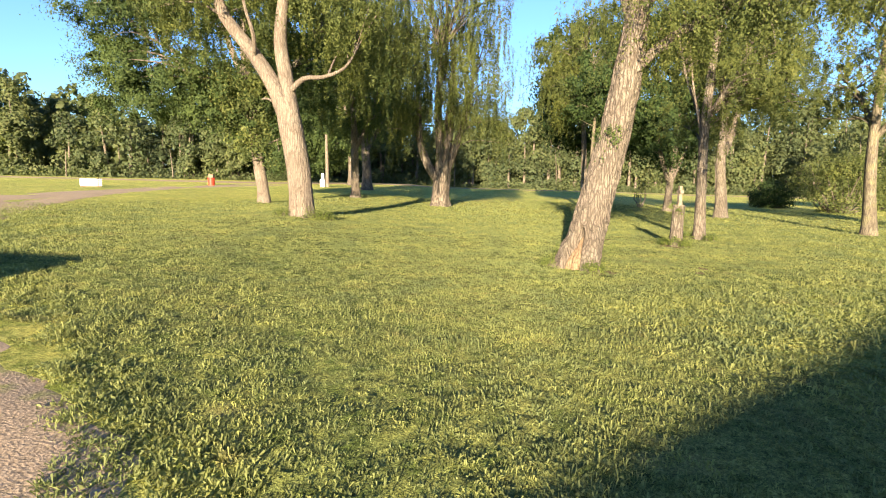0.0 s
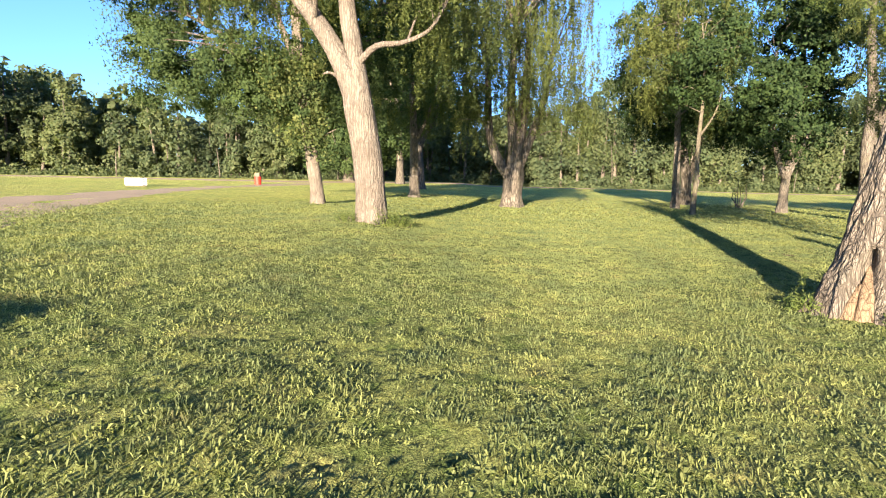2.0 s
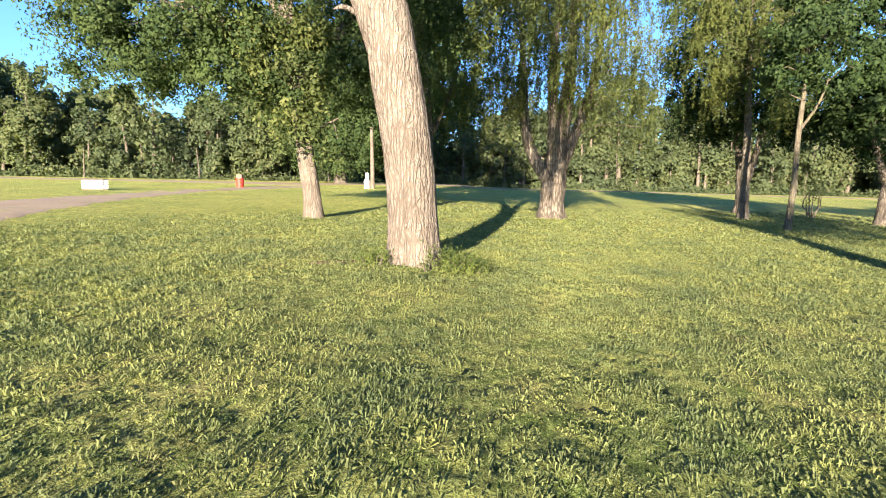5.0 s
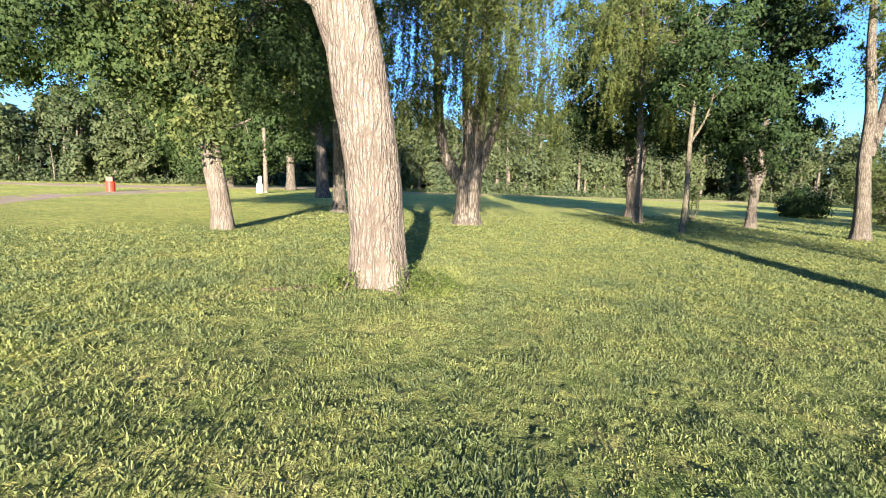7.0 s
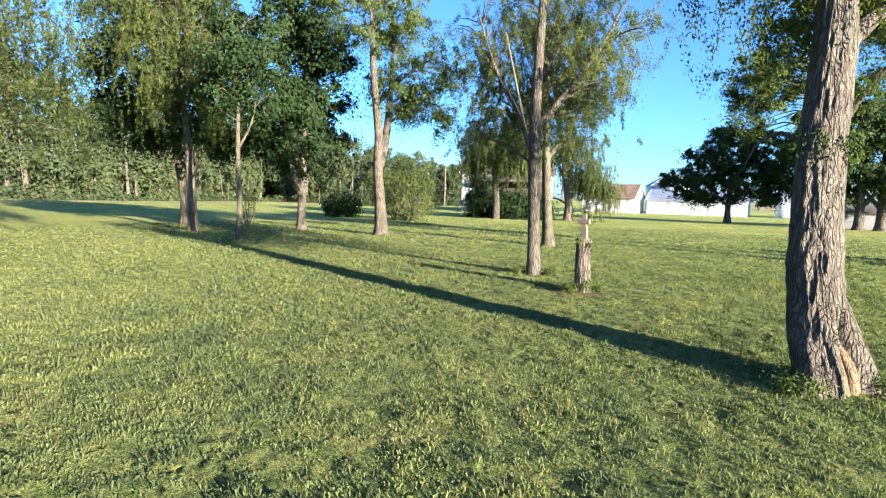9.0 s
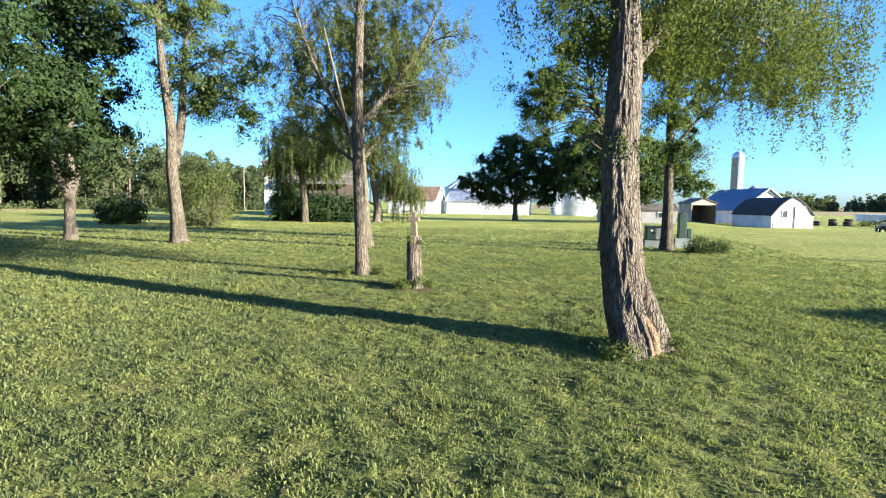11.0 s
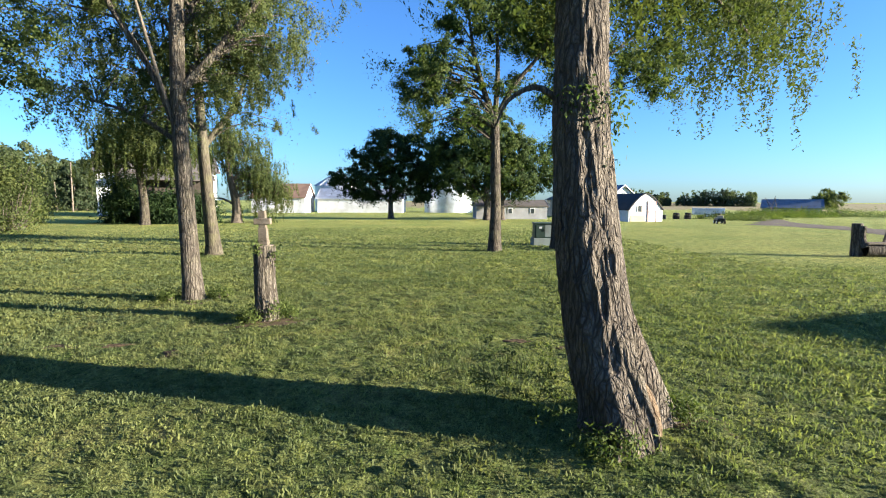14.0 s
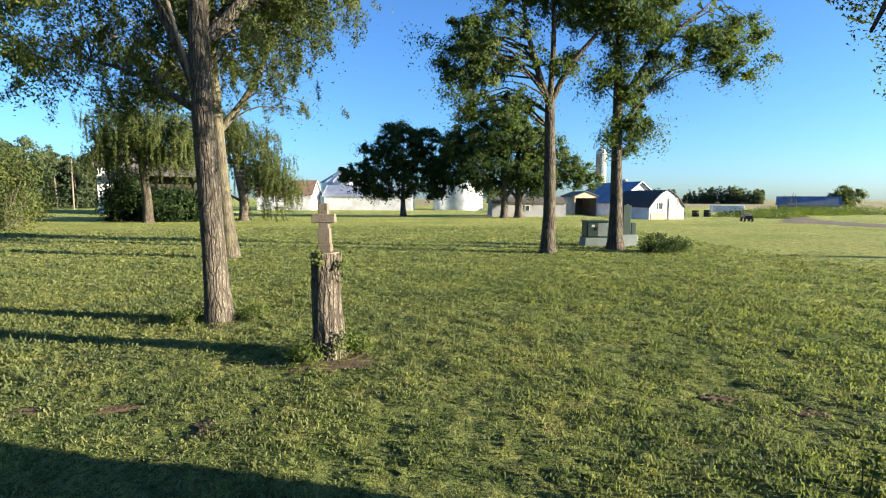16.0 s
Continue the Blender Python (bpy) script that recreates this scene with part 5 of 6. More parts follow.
def grain_bin(at, r, eave, peak, label):
    x, y = at
    root = thing("grain_bin", pose(x, y, on_ground(x, y)), label, "grain bin", "farm bins")
    seg = 48
    rings = int(eave / 0.28)
    zs = np.linspace(-0.2, eave, rings * 2 + 1)
    rr = np.where(np.arange(len(zs)) % 2, r, r - 0.03)
    th = np.linspace(0, 2 * np.pi, seg, endpoint=False)
    v = np.stack([np.outer(rr, np.cos(th)), np.outer(rr, np.sin(th)), np.repeat(zs[:, None], seg, 1)], -1).reshape(-1, 3)
    i = np.arange(len(zs) - 1)[:, None] * seg
    j = np.arange(seg)[None]
    q = np.stack([i + j, i + (j + 1) % seg, i + seg + (j + 1) % seg, i + seg + j], -1).reshape(-1, 4)
    piece("wall", raw_mesh("wall", v, q, STEEL, True), root)
    part("roof", cyl_bm(r + 0.15, 0.5, eave - 0.02, peak, 48), STEEL, root)
    part("cap", cyl_bm(0.55, 0.4, peak - 0.05, peak + 0.35, 20), STEEL, root)
    rib = bmesh.new()
    bmesh.ops.create_cube(rib, size=1, matrix=Matrix.Translation((r / 2 + 0.3, 0, 0)) @ Matrix.Diagonal((math.hypot(r, peak - eave), 0.1, 0.12, 1)))
    me = bpy.data.meshes.new("roof_rib")
    rib.to_mesh(me)
    rib.free()
    # ribs in darker steel, their shadow lines put into the colour
    me.materials.append(paint("rib_shadow_steel", (0.4, 0.43, 0.47), 0.5, 0.6))
    slope = math.degrees(math.atan2(peak - eave, r - 0.35))
    for k in range(20):
        ob = piece("roof_rib", me, root)
        mid = pose(0, 0, 0, 0, 0, k * 18) @ pose(r / 2 + 0.3, 0, (eave + peak) / 2 + 0.06) @ pose(0, 0, 0, 0, slope, 0) @ pose(-r / 2 - 0.3, 0, 0)
        ob.matrix_local = mid
    return root


grain_bin((117, 38.2), 5.2, 5.6, 8.6, "galvanised grain bin with ribbed conical roof")
grain_bin((107, 13.2), 5.0, 5.4, 8.2, "galvanised ribbed grain bin, sunlit")
grain_bin((101.5, -18.5), 1.9, 5.0, 6.2, "small steel bin with domed roof behind a barn")


def silo():
    x, y = 180, -36.4
    root = thing("silo", pose(x, y, on_ground(x, y)), "tall pale concrete stave silo with silver dome", "silo")
    part("shaft", cyl_bm(1.75, 1.75, -0.3, 18.0, 32), CONCRETE, root)
    for k in range(21):
        part("hoop", cyl_bm(1.79, 1.79, 0.6 + k * 0.82, 0.66 + k * 0.82, 32), CONCRETE, root)
    bm = bmesh.new()
    bmesh.ops.create_uvsphere(bm, u_segments=32, v_segments=12, radius=1.82, matrix=Matrix.Translation((0, 0, 18.0)) @ Matrix.Diagonal((1, 1, 1.1, 1)))
    bmesh.ops.bisect_plane(bm, geom=bm.verts[:] + bm.edges[:] + bm.faces[:], plane_co=(0, 0, 17.98), plane_no=(0, 0, 1), clear_inner=True)
    part("dome", bm, STEEL, root, "silver domed cap")
    part("chute", box_bm(-2.15, -1.7, -0.35, 0.35, 0, 17.6), STEEL, root)


silo()
gable_house("far_shed", "low wide shed with blue-grey roof beyond the field", (137, -70), 147, 10, 12.5, 1.5, 3.5, BOX_GREY, paint("slate_metal_roof", (0.13, 0.16, 0.205), 0.7), "shed", 0.4)
# unseen buildings behind the camera's start, shaped to cast the shadows on the lawn
house_s = thing("farmhouse", pose(0, -14.6, 0), "plain white low-pitched house, unseen, shaped to shade the lawn", "house")
part("wall", prism_bm([(-4.6, -0.3), (7.8, -0.3), (7.8, 2.95), (3.16, 4.86), (-4.6, 3.36)], -8, 0), WHITE, house_s)
part("roof", prism_bm([(3.16, 4.87), (8.1, 2.85), (8.1, 3.0), (3.16, 5.02)], -8.3, 0.2), ROOF_GREY, house_s)
part("roof", prism_bm([(3.16, 4.87), (-4.9, 3.31), (-4.9, 3.46), (3.16, 5.02)], -8.3, 0.2), ROOF_GREY, house_s)
gable_house("unseen_shed", "plain white shed, unseen, shaped to shade the lawn by the drive", (-14.4, -5.4), 180, 10, 6, 3.15, 3.3, WHITE, ROOF_GREY, "shed", 0.1)


# ---------- loose things ----------
def stump_with_cross():
    x, y = 7.35, 16.5
    z = on_ground(x, y)
    root = thing("tree_stump", pose(x, y, z), "knee-to-chest-high bark-covered stump with sawn top", "stump")
    v, q, cap = tube([(0, 0, -0.12), (0, 0, 0.3), (0.01, 0.02, 0.8), (0.02, 0.02, 1.32)], [0.2, 0.185, 0.175, 0.18], 60, 0.05, 5, 50, 0.18)
    me = raw_mesh("trunk", v, q.tolist() + cap.tolist(), BARK_MID, True)
    piece("trunk", me, root)
    part("sawn_top", cyl_bm(0.17, 0.165, 1.315, 1.335, 28, (0.02, 0.02)), WOOD_GREY, root, "grey weathered sawn wood")
    add_sprouts(root, [(-0.05, -0.19, 1.15, 0.1, 0.08, 0.16), (-0.16, 0.08, 1.28, 0.08, 0.1, 0.08), (-0.12, -0.2, 0.2, 0.14, 0.12, 0.18), (-0.1, 0.22, 0.16, 0.12, 0.1, 0.16)], WEED, 34, 22, 0.05, 0.05, 33, 0.5)
    cr = thing("wooden_cross", pose(x + 0.02, y + 0.02, z + 1.33, 0, 1.5, 90), "rough weathered wooden cross standing on a stump", "cross")
    bm = bmesh.new()
    for a in (box_bm(-0.075, 0.075, -0.05, 0.05, 0, 0.3), box_bm(-0.06, 0.06, -0.045, 0.045, 0.28, 0.6)):
        me = bpy.data.meshes.new("tmp")
        a.to_mesh(me)
        a.free()
        bm.from_mesh(me)
    part("upright", bm, WOOD_GREY, cr, "", 0.008)
    part("crossbar", box_bm(-0.145, 0.145, -0.055, 0.055, 0.36, 0.47), WOOD_GREY, cr, "", 0.01)
    part("foot_block", box_bm(-0.085, 0.085, -0.06, 0.06, 0.0, 0.1), WOOD_GREY, cr, "", 0.01)


stump_with_cross()


def utility_boxes():
    x, y = 23.5, 8.7
    z = on_ground(x, y)
    a = thing("utility_cabinet", pose(x, y, z, 0, 0, -90) @ Matrix.Scale(0.88, 4), "green pad-mounted electrical cabinet with lighter grey side", "cabinet")
    part("plinth", box_bm(-0.6, 0.6, -0.55, 0.55, -0.15, 0.42), BOX_GREY, a, "", 0.02)
    part("body", box_bm(-0.52, 0.52, -0.48, 0.48, 0.42, 1.18), BOX_GREEN, a, "", 0.025)
    part("lid", box_bm(-0.55, 0.55, -0.52, 0.52, 1.181, 1.25), BOX_GREEN, a, "", 0.02)
    part("door", box_bm(-0.46, 0.0, -0.505, -0.481, 0.5, 1.14), BOX_GREEN, a, "", 0.006)
    part("door", box_bm(0.02, 0.46, -0.505, -0.481, 0.5, 1.14), BOX_GREY, a, "paler grey door", 0.006)
    part("label_plate", box_bm(-0.3, -0.16, -0.512, -0.506, 0.95, 1.05), WHITE, a)
    part("latch", box_bm(-0.06, -0.02, -0.53, -0.506, 0.8, 0.92), BLACK, a)
    b = thing("utility_pedestal", pose(23.5, 7.4, on_ground(23.5, 7.4), 0, 0, -84), "tall grey-green service pedestal", "cabinet")
    part("base", box_bm(-0.42, 0.42, -0.35, 0.35, -0.15, 0.5), BOX_GREY, b, "", 0.02)
    part("post", box_bm(-0.2, 0.16, -0.2, 0.2, 0.5, 1.75), BOX_GREEN, b, "dark green metal post", 0.02)
    part("meter_box", box_bm(0.2, 0.42, -0.16, 0.16, 0.5, 1.0), BOX_GREEN, b, "", 0.02)
    part("meter", cyl_bm(0.1, 0.1, 1.752, 1.79, 20), BLACK, b)


utility_boxes()


def log_seat():
    x, y = 18.6, -3.3
    z = on_ground(x, y)
    up = thing("log_post", pose(x + 0.2, y + 0.6, z) @ Matrix.Scale(0.82, 4), "short upright dark log post", "log")
    piece("log", tube_mesh("log", [tube([(0, 0, -0.1), (0, 0, 0.6), (0.02, 0, 1.55)], [0.24, 0.22, 0.22], 20, 0.04, 71, 14)], BARK_DARK), up)
    part("sawn_face", cyl_bm(0.2, 0.2, 1.545, 1.562, 20, (0.02, 0)), WOOD_GREY, up)
    s = thing("log_bench", pose(x, y, z) @ Matrix.Scale(0.78, 4), "rough log bench with raised back stakes", "bench")
    piece("seat_log", tube_mesh("seat_log", [tube([(0, 0.55, 0.33), (0, -0.3, 0.31), (0, -1.25, 0.29)], [0.3, 0.31, 0.3], 20, 0.04, 72, 14)], BARK_DARK), s)
    part("seat_plank", box_bm(-0.28, 0.3, -0.75, 0.6, 0.6, 0.72), WOOD_GREY, s, "grey weathered plank", 0.02)
    for yy, tilt in ((-0.55, 14), (-1.0, 16)):
        bm = box_bm(-0.06, 0.06, -0.1, 0.1, 0.5, 1.5)
        bmesh.ops.rotate(bm, verts=bm.verts[:], cent=(0, 0, 0.5), matrix=Euler((radians(tilt), 0, 0)).to_matrix())
        bmesh.ops.translate(bm, verts=bm.verts[:], vec=(0.2, yy, 0))
        part("back_stake", bm, WOOD_GREY, s, "", 0.015)
    piece("leaning_log", tube_mesh("leaning_log", [tube([(-0.1, 0.62, 0.45), (0.05, 0.66, 0.9), (0.1, 0.62, 1.5)], [0.16, 0.15, 0.15], 16, 0.04, 73, 10)], BARK_MID), s)
    rng = random.Random(4)
    for k in range(7):
        b = thing("broken_stick", pose(x - 0.4 + rng.uniform(-0.5, 0.5), y - 2.0 + rng.uniform(-0.6, 0.6), z + 0.03, 0, rng.uniform(-8, 8), rng.uniform(0, 180)), "short broken bark stick on gravel", "stick", "sticks by the bench")
        L = rng.uniform(0.25, 0.7)
        piece("stick", tube_mesh("stick", [tube([(-L / 2, 0, 0), (0, 0.02, 0.03), (L / 2, 0, 0)], [0.03, 0.035, 0.02], 7, 0.05, k, 6)], WOOD_SPLIT), b)


log_seat()


def trough():
    x, y = -34.3, 50.6
    root = thing("white_tank", pose(x, y, on_ground(x, y), 0, 0, 35) @ Matrix.Scale(0.78, 4), "white plastic tank with black-striped end on grass", "tank")
    part("body", box_bm(-1.15, 0.75, -0.5, 0.5, 0.08, 0.95), WHITE, root, "", 0.08)
    part("end_frame", box_bm(0.751, 1.1, -0.5, 0.5, 0.05, 1.05), BLACK, root, "black slatted end", 0.03)
    for k in range(4):
        part("slat", box_bm(0.78, 1.13, -0.53, -0.501, 0.14 + k * 0.23, 0.25 + k * 0.23), WHITE, root)
        part("slat", box_bm(1.101, 1.125, -0.45, 0.45, 0.14 + k * 0.23, 0.25 + k * 0.23), WHITE, root)
    part("skid", box_bm(-1.1, 1.05, -0.42, -0.3, -0.05, 0.08), INSIDE, root)
    part("skid", box_bm(-1.1, 1.05, 0.3, 0.42, -0.05, 0.08), INSIDE, root)


trough()


def red_pump():
    x, y = -28.4, 63.6
    root = thing("red_barrel", pose(x, y, on_ground(x, y)), "small red barrel with dark boxed top", "barrel")
    part("drum", cyl_bm(0.36, 0.4, -0.05, 0.85, 20), RED, root)
    part("rim", cyl_bm(0.43, 0.43, 0.85, 0.92, 20), RED, root)
    part("rim", cyl_bm(0.41, 0.41, 0.4, 0.46, 20), RED, root)
    part("pump_head", box_bm(-0.3, 0.3, -0.25, 0.25, 0.921, 1.35), INSIDE, root, "dark pump head", 0.04)
    part("post", box_bm(-0.42, -0.32, 0.42, 0.52, -0.1, 1.3), WOOD_GREY, root)


red_pump()


def pump_post():
    x, y = -16.0, 71.2
    root = thing("white_post", pose(x, y, on_ground(x, y)), "tall pale pole with a white box at its foot", "pole")
    piece("pole", tube_mesh("pole", [tube([(0, 0, -0.2), (-0.05, 0, 3), (-0.15, 0, 7.0)], [0.26, 0.22, 0.16], 12, 0.02, 74, 10)], BARK_PALE), root)
    part("meter_cabinet", box_bm(-0.95, -0.35, -0.3, 0.25, -0.05, 1.0), WHITE, root, "white cabinet", 0.03)
    part("upper_box", box_bm(-0.8, -0.45, -0.2, 0.15, 1.001, 1.8), WHITE, root, "", 0.03)
    x, y = 97.0, 84.7
    p = thing("utility_pole", pose(x, y, on_ground(x, y)), "plain wooden utility pole", "pole")
    piece("pole", tube_mesh("pole", [tube([(0, 0, -0.3), (0, 0, 4), (0.05, 0, 9.4)], [0.17, 0.15, 0.12], 10, 0.01, 75, 8)], WOOD_GREY), p)
    x, y = 101.0, 90.8
    q = thing("utility_pole", pose(x, y, on_ground(x, y)), "short leaning wooden pole among bushes", "pole")
    piece("pole", tube_mesh("pole", [tube([(0, 0, -0.3), (0, 0.1, 3), (0.05, 0.3, 6.2)], [0.15, 0.13, 0.11], 10, 0.01, 76, 8)], WOOD_GREY), q)


pump_post()


def propane_tank():
    x, y = 93.4, 45.2
    root = thing("propane_tank", pose(x, y, on_ground(x, y)), "white horizontal propane tank beside a garage", "tank")
    bm = bmesh.new()
    bmesh.ops.create_uvsphere(bm, u_segments=20, v_segments=14, radius=0.6, matrix=Matrix.Rotation(radians(90), 4, "X"))
    for v in bm.verts:
        v.co.y += 0.9 if v.co.y > 0.01 else (-0.9 if v.co.y < -0.01 else 0)
        v.co.z += 0.95
    part("shell", bm, WHITE, root)
    part("leg", box_bm(-0.3, 0.3, -0.75, -0.6, -0.1, 0.5), BOX_GREY, root)
    part("leg", box_bm(-0.3, 0.3, 0.6, 0.75, -0.1, 0.5), BOX_GREY, root)
    part("valve_cover", cyl_bm(0.16, 0.14, 1.5, 1.68, 14), BOX_GREY, root)


propane_tank()


def wheel(parent, at, r, w):
    bm = cyl_bm(r, r, -w / 2, w / 2, 20)
    bmesh.ops.rotate(bm, verts=bm.verts[:], cent=(0, 0, 0), matrix=Euler((radians(90), 0, 0)).to_matrix())
    bmesh.ops.translate(bm, verts=bm.verts[:], vec=at)
    t = part("wheel", bm, RUBBER, parent, "", 0.02)
    rim = cyl_bm(r * 0.55, r * 0.55, -w / 2 - 0.01, w / 2 + 0.01, 16)
    bmesh.ops.rotate(rim, verts=rim.verts[:], cent=(0, 0, 0), matrix=Euler((radians(90), 0, 0)).to_matrix())
    bmesh.ops.translate(rim, verts=rim.verts[:], vec=at)
    part("rim", rim, STEEL, t)


def yard_vehicles():
    x, y = 64.8, -21.2
    c = thing("utility_cart", pose(x, y, on_ground(x, y), 0, 0, 168) @ Matrix.Scale(0.85, 4), "small open utility cart parked on the yard", "cart")
    for ax in (-0.7, 0.75):
        for ay in (-0.5, 0.5):
            wheel(c, (ax, ay, 0.3), 0.3, 0.22)
    part("chassis", box_bm(-0.95, 0.95, -0.38, 0.38, 0.35, 0.55), BLACK, c, "", 0.03)
    part("bonnet", box_bm(-1.1, -0.45, -0.45, 0.45, 0.55, 0.9), TAN, c, "", 0.06)
    part("seat", box_bm(-0.1, 0.35, -0.42, 0.42, 0.55, 0.8), BLACK, c, "", 0.05)
    part("backrest", box_bm(0.3, 0.42, -0.42, 0.42, 0.8, 1.25), TAN, c, "", 0.04)
    part("cargo_bed", box_bm(0.45, 1.15, -0.5, 0.5, 0.56, 0.85), BLACK, c, "", 0.03)
    part("steering_bar", box_bm(-0.5, -0.4, -0.25, 0.25, 0.9, 1.15), BLACK, c, "", 0.02)
    x, y = 96.5, -35.5
    t = thing("white_trailer", pose(x, y, on_ground(x, y), 0, 0, 78), "white box trailer on the far yard", "trailer")
    part("box", box_bm(-2.6, 2.6, -1.0, 1.0, 0.5, 1.75), WHITE, t, "", 0.05)
    for ax in (-0.5, 0.5):
        wheel(t, (ax, -0.95, 0.36), 0.36, 0.22)
        wheel(t, (ax, 0.95, 0.36), 0.36, 0.22)
    part("drawbar", box_bm(2.6, 3.7, -0.06, 0.06, 0.5, 0.6), BLACK, t)
    rng = random.Random(9)
    for k in range(6):
        x, y = 88 + rng.uniform(-2, 2), -23.5 - k * 1.7
        m = thing("tyre_stack", pose(x, y, on_ground(x, y), 0, 0, rng.uniform(0, 60)), "worn black tyres stacked on the far yard", "tyres", "yard tyres")
        for j in range(2 + k % 2):
            bm = cyl_bm(0.55, 0.55, j * 0.36 - 0.03, j * 0.36 + 0.3, 18)
            part("tyre", bm, RUBBER, m, "", 0.07)


yard_vehicles()
make_bush("weed_patch", "rough pale weeds along the field's edge", (84, -33), [(0, 0, 0.3, 7, 5, 0.35), (8, -8, 0.3, 7, 5, 0.4), (18, -20, 0.3, 9, 8, 0.45)], WEED, 170, 60, 0.5, 0.2, 81, 20)
make_bush("weed_patch", "rough weeds along the field's edge", (112, -62), [(0, 0, 0.4, 12, 10, 0.5), (-6, -14, 0.4, 10, 9, 0.5)], WEED, 150, 60, 0.7, 0.25, 82, 20)
make_tree("broad_tree", "small round tree by a far shed", "tree", (132.5, -84), [([(0, 0, 0), (0, 0, 1.5), (0, 0, 4)], [0.25, 0.2, 0.08])], [(0, 0, 3.6, 3.2, 3.4, 2.4)], LEAF_OLIVE, BARK_DARK, 70, 60, 0.7, 0.4, 0.6, 0.2, 0, 83, 10, 0.03, 0.2, 20)
make_bush("sapling", "spindly sapling on lawn", (16.2, 43.5), [(0, 0, 1.5, 0.4, 0.4, 0.8)], LEAF_OLIVE, 14, 20, 0.2, 0.14, 84, 6)
for wx, wy, sd, s in ((-4.9, 19.4, 85, 1.25), (-6.1, 19.4, 86, 0.8), (-4.75, 19.95, 87, 1.2), (-4.55, 19.55, 94, 0.9), (9.3, 18.2, 88, 0.55), (9.0, 19.1, 89, 0.5), (7.15, 16.75, 90, 0.4), (7.5, 16.2, 91, 0.45), (2.5, 11.95, 92, 0.6), (3.2, 11.1, 93, 0.5)):
    make_bush("weed_tuft", "leafy weeds at a trunk's foot", (wx, wy), [(0, 0, 0.1, 0.38 * s, 0.38 * s, 0.22 * s)], WEED, 30, 34, 0.08, 0.065, sd, 5, 0.22)


def weed_stalk(at, height, seed):
    """A thin upright weed with short side shoots and small leaves."""
    rng = np.random.default_rng(seed)
    x, y = at
    root = thing("tall_weed", pose(x, y, on_ground(x, y)), "thin tall weed stalk with small leaves in lawn", "weed", "weed stalks")
    lean = rng.normal(size=2) * 0.12 * height
    top = np.array([lean[0], lean[1], height])
    tubes = [tube([(0, 0, -0.03), tuple(top * 0.5 + np.array([0.03, 0, 0])), tuple(top)], [0.007, 0.005, 0.002], 5, 0, 0, 6)]
    leaves = []
    for k in range(9):
        u = rng.uniform(0.25, 1.0)
        a = top * u
        b = a + np.array([*(rng.normal(size=2) * 0.12), rng.uniform(0.02, 0.14)])
        tubes.append(tube([tuple(a), tuple((a + b) / 2 + np.array([0, 0, 0.01])), tuple(b)], [0.003, 0.0025, 0.001], 4, 0, 0, 4))
        leaves.append(a + (b - a) * rng.uniform(0.3, 1.0, (9, 1)) + rng.normal(size=(9, 3)) * 0.018)
    piece("stalk", tube_mesh("stalk", tubes[:1], WEED), root)
    for shoot in tubes[1:]:
        piece("side_shoot", tube_mesh("side_shoot", [shoot], WEED), root)
    v, q = leaf_arrays(np.vstack(leaves), 0.04, rng, 0.3, 0.45)
    tagged(piece("leaves", raw_mesh("leaves", v, q, WEED), root), kind="stuff")


for at, hgt, sd in (((3.4, 12.9), 0.75, 1), ((3.7, 12.7), 0.6, 2), ((3.1, 12.5), 0.55, 3), ((3.9, 12.2), 0.45, 4), ((2.7, 12.45), 0.5, 5), ((7.75, 16.35), 0.35, 6), ((7.1, 16.75), 0.3, 7), ((-5.1, 19.3), 0.5, 8)):
    weed_stalk(at, hgt, sd)


# ---------- grass ----------
STRETCH = (((-0.4, 3.2), (-2.4, 7.5), (-4.6, 13.2), (-4.0, 16.0), (-1.5, 15.4)), ((-2.5, 12.6), (1.5, 13.2), (6.8, 15.2)))


def from_stretch(x, y):
    """How far a spot lies from the lines along which the lawn is seen closest."""
    best = np.full(len(x), 1e9)
    for line in STRETCH:
        for (ax, ay), (bx, by) in zip(line[:-1], line[1:]):
            dx, dy = bx - ax, by - ay
            u = np.clip(((x - ax) * dx + (y - ay) * dy) / (dx * dx + dy * dy), 0, 1)
            best = np.minimum(best, np.hypot(x - ax - u * dx, y - ay - u * dy))
    return best


def bumpy(x, y, wide, seed):
    """Smooth random lumps of one width, about -1 to 1."""
    table = np.random.default_rng(seed).uniform(-1, 1, (64, 64))
    u, v = x / wide, y / wide
    i, j = np.floor(u).astype(int), np.floor(v).astype(int)
    u, v = sstep(u - i), sstep(v - j)
    a = table[i % 64, j % 64] * (1 - u) + table[(i + 1) % 64, j % 64] * u
    b = table[i % 64, (j + 1) % 64] * (1 - u) + table[(i + 1) % 64, (j + 1) % 64] * u
    return a * (1 - v) + b * v


def hollows(x, y):
    """Uneven mowing: lumps a hand to a stride wide, about -1 to 1."""
    return 0.75 * bumpy(x, y, 0.17, 1) + 0.5 * bumpy(x + 0.4 * y, y - 0.4 * x, 0.42, 2) + 0.4 * bumpy(x - 0.7 * y, y + 0.7 * x, 1.3, 3)


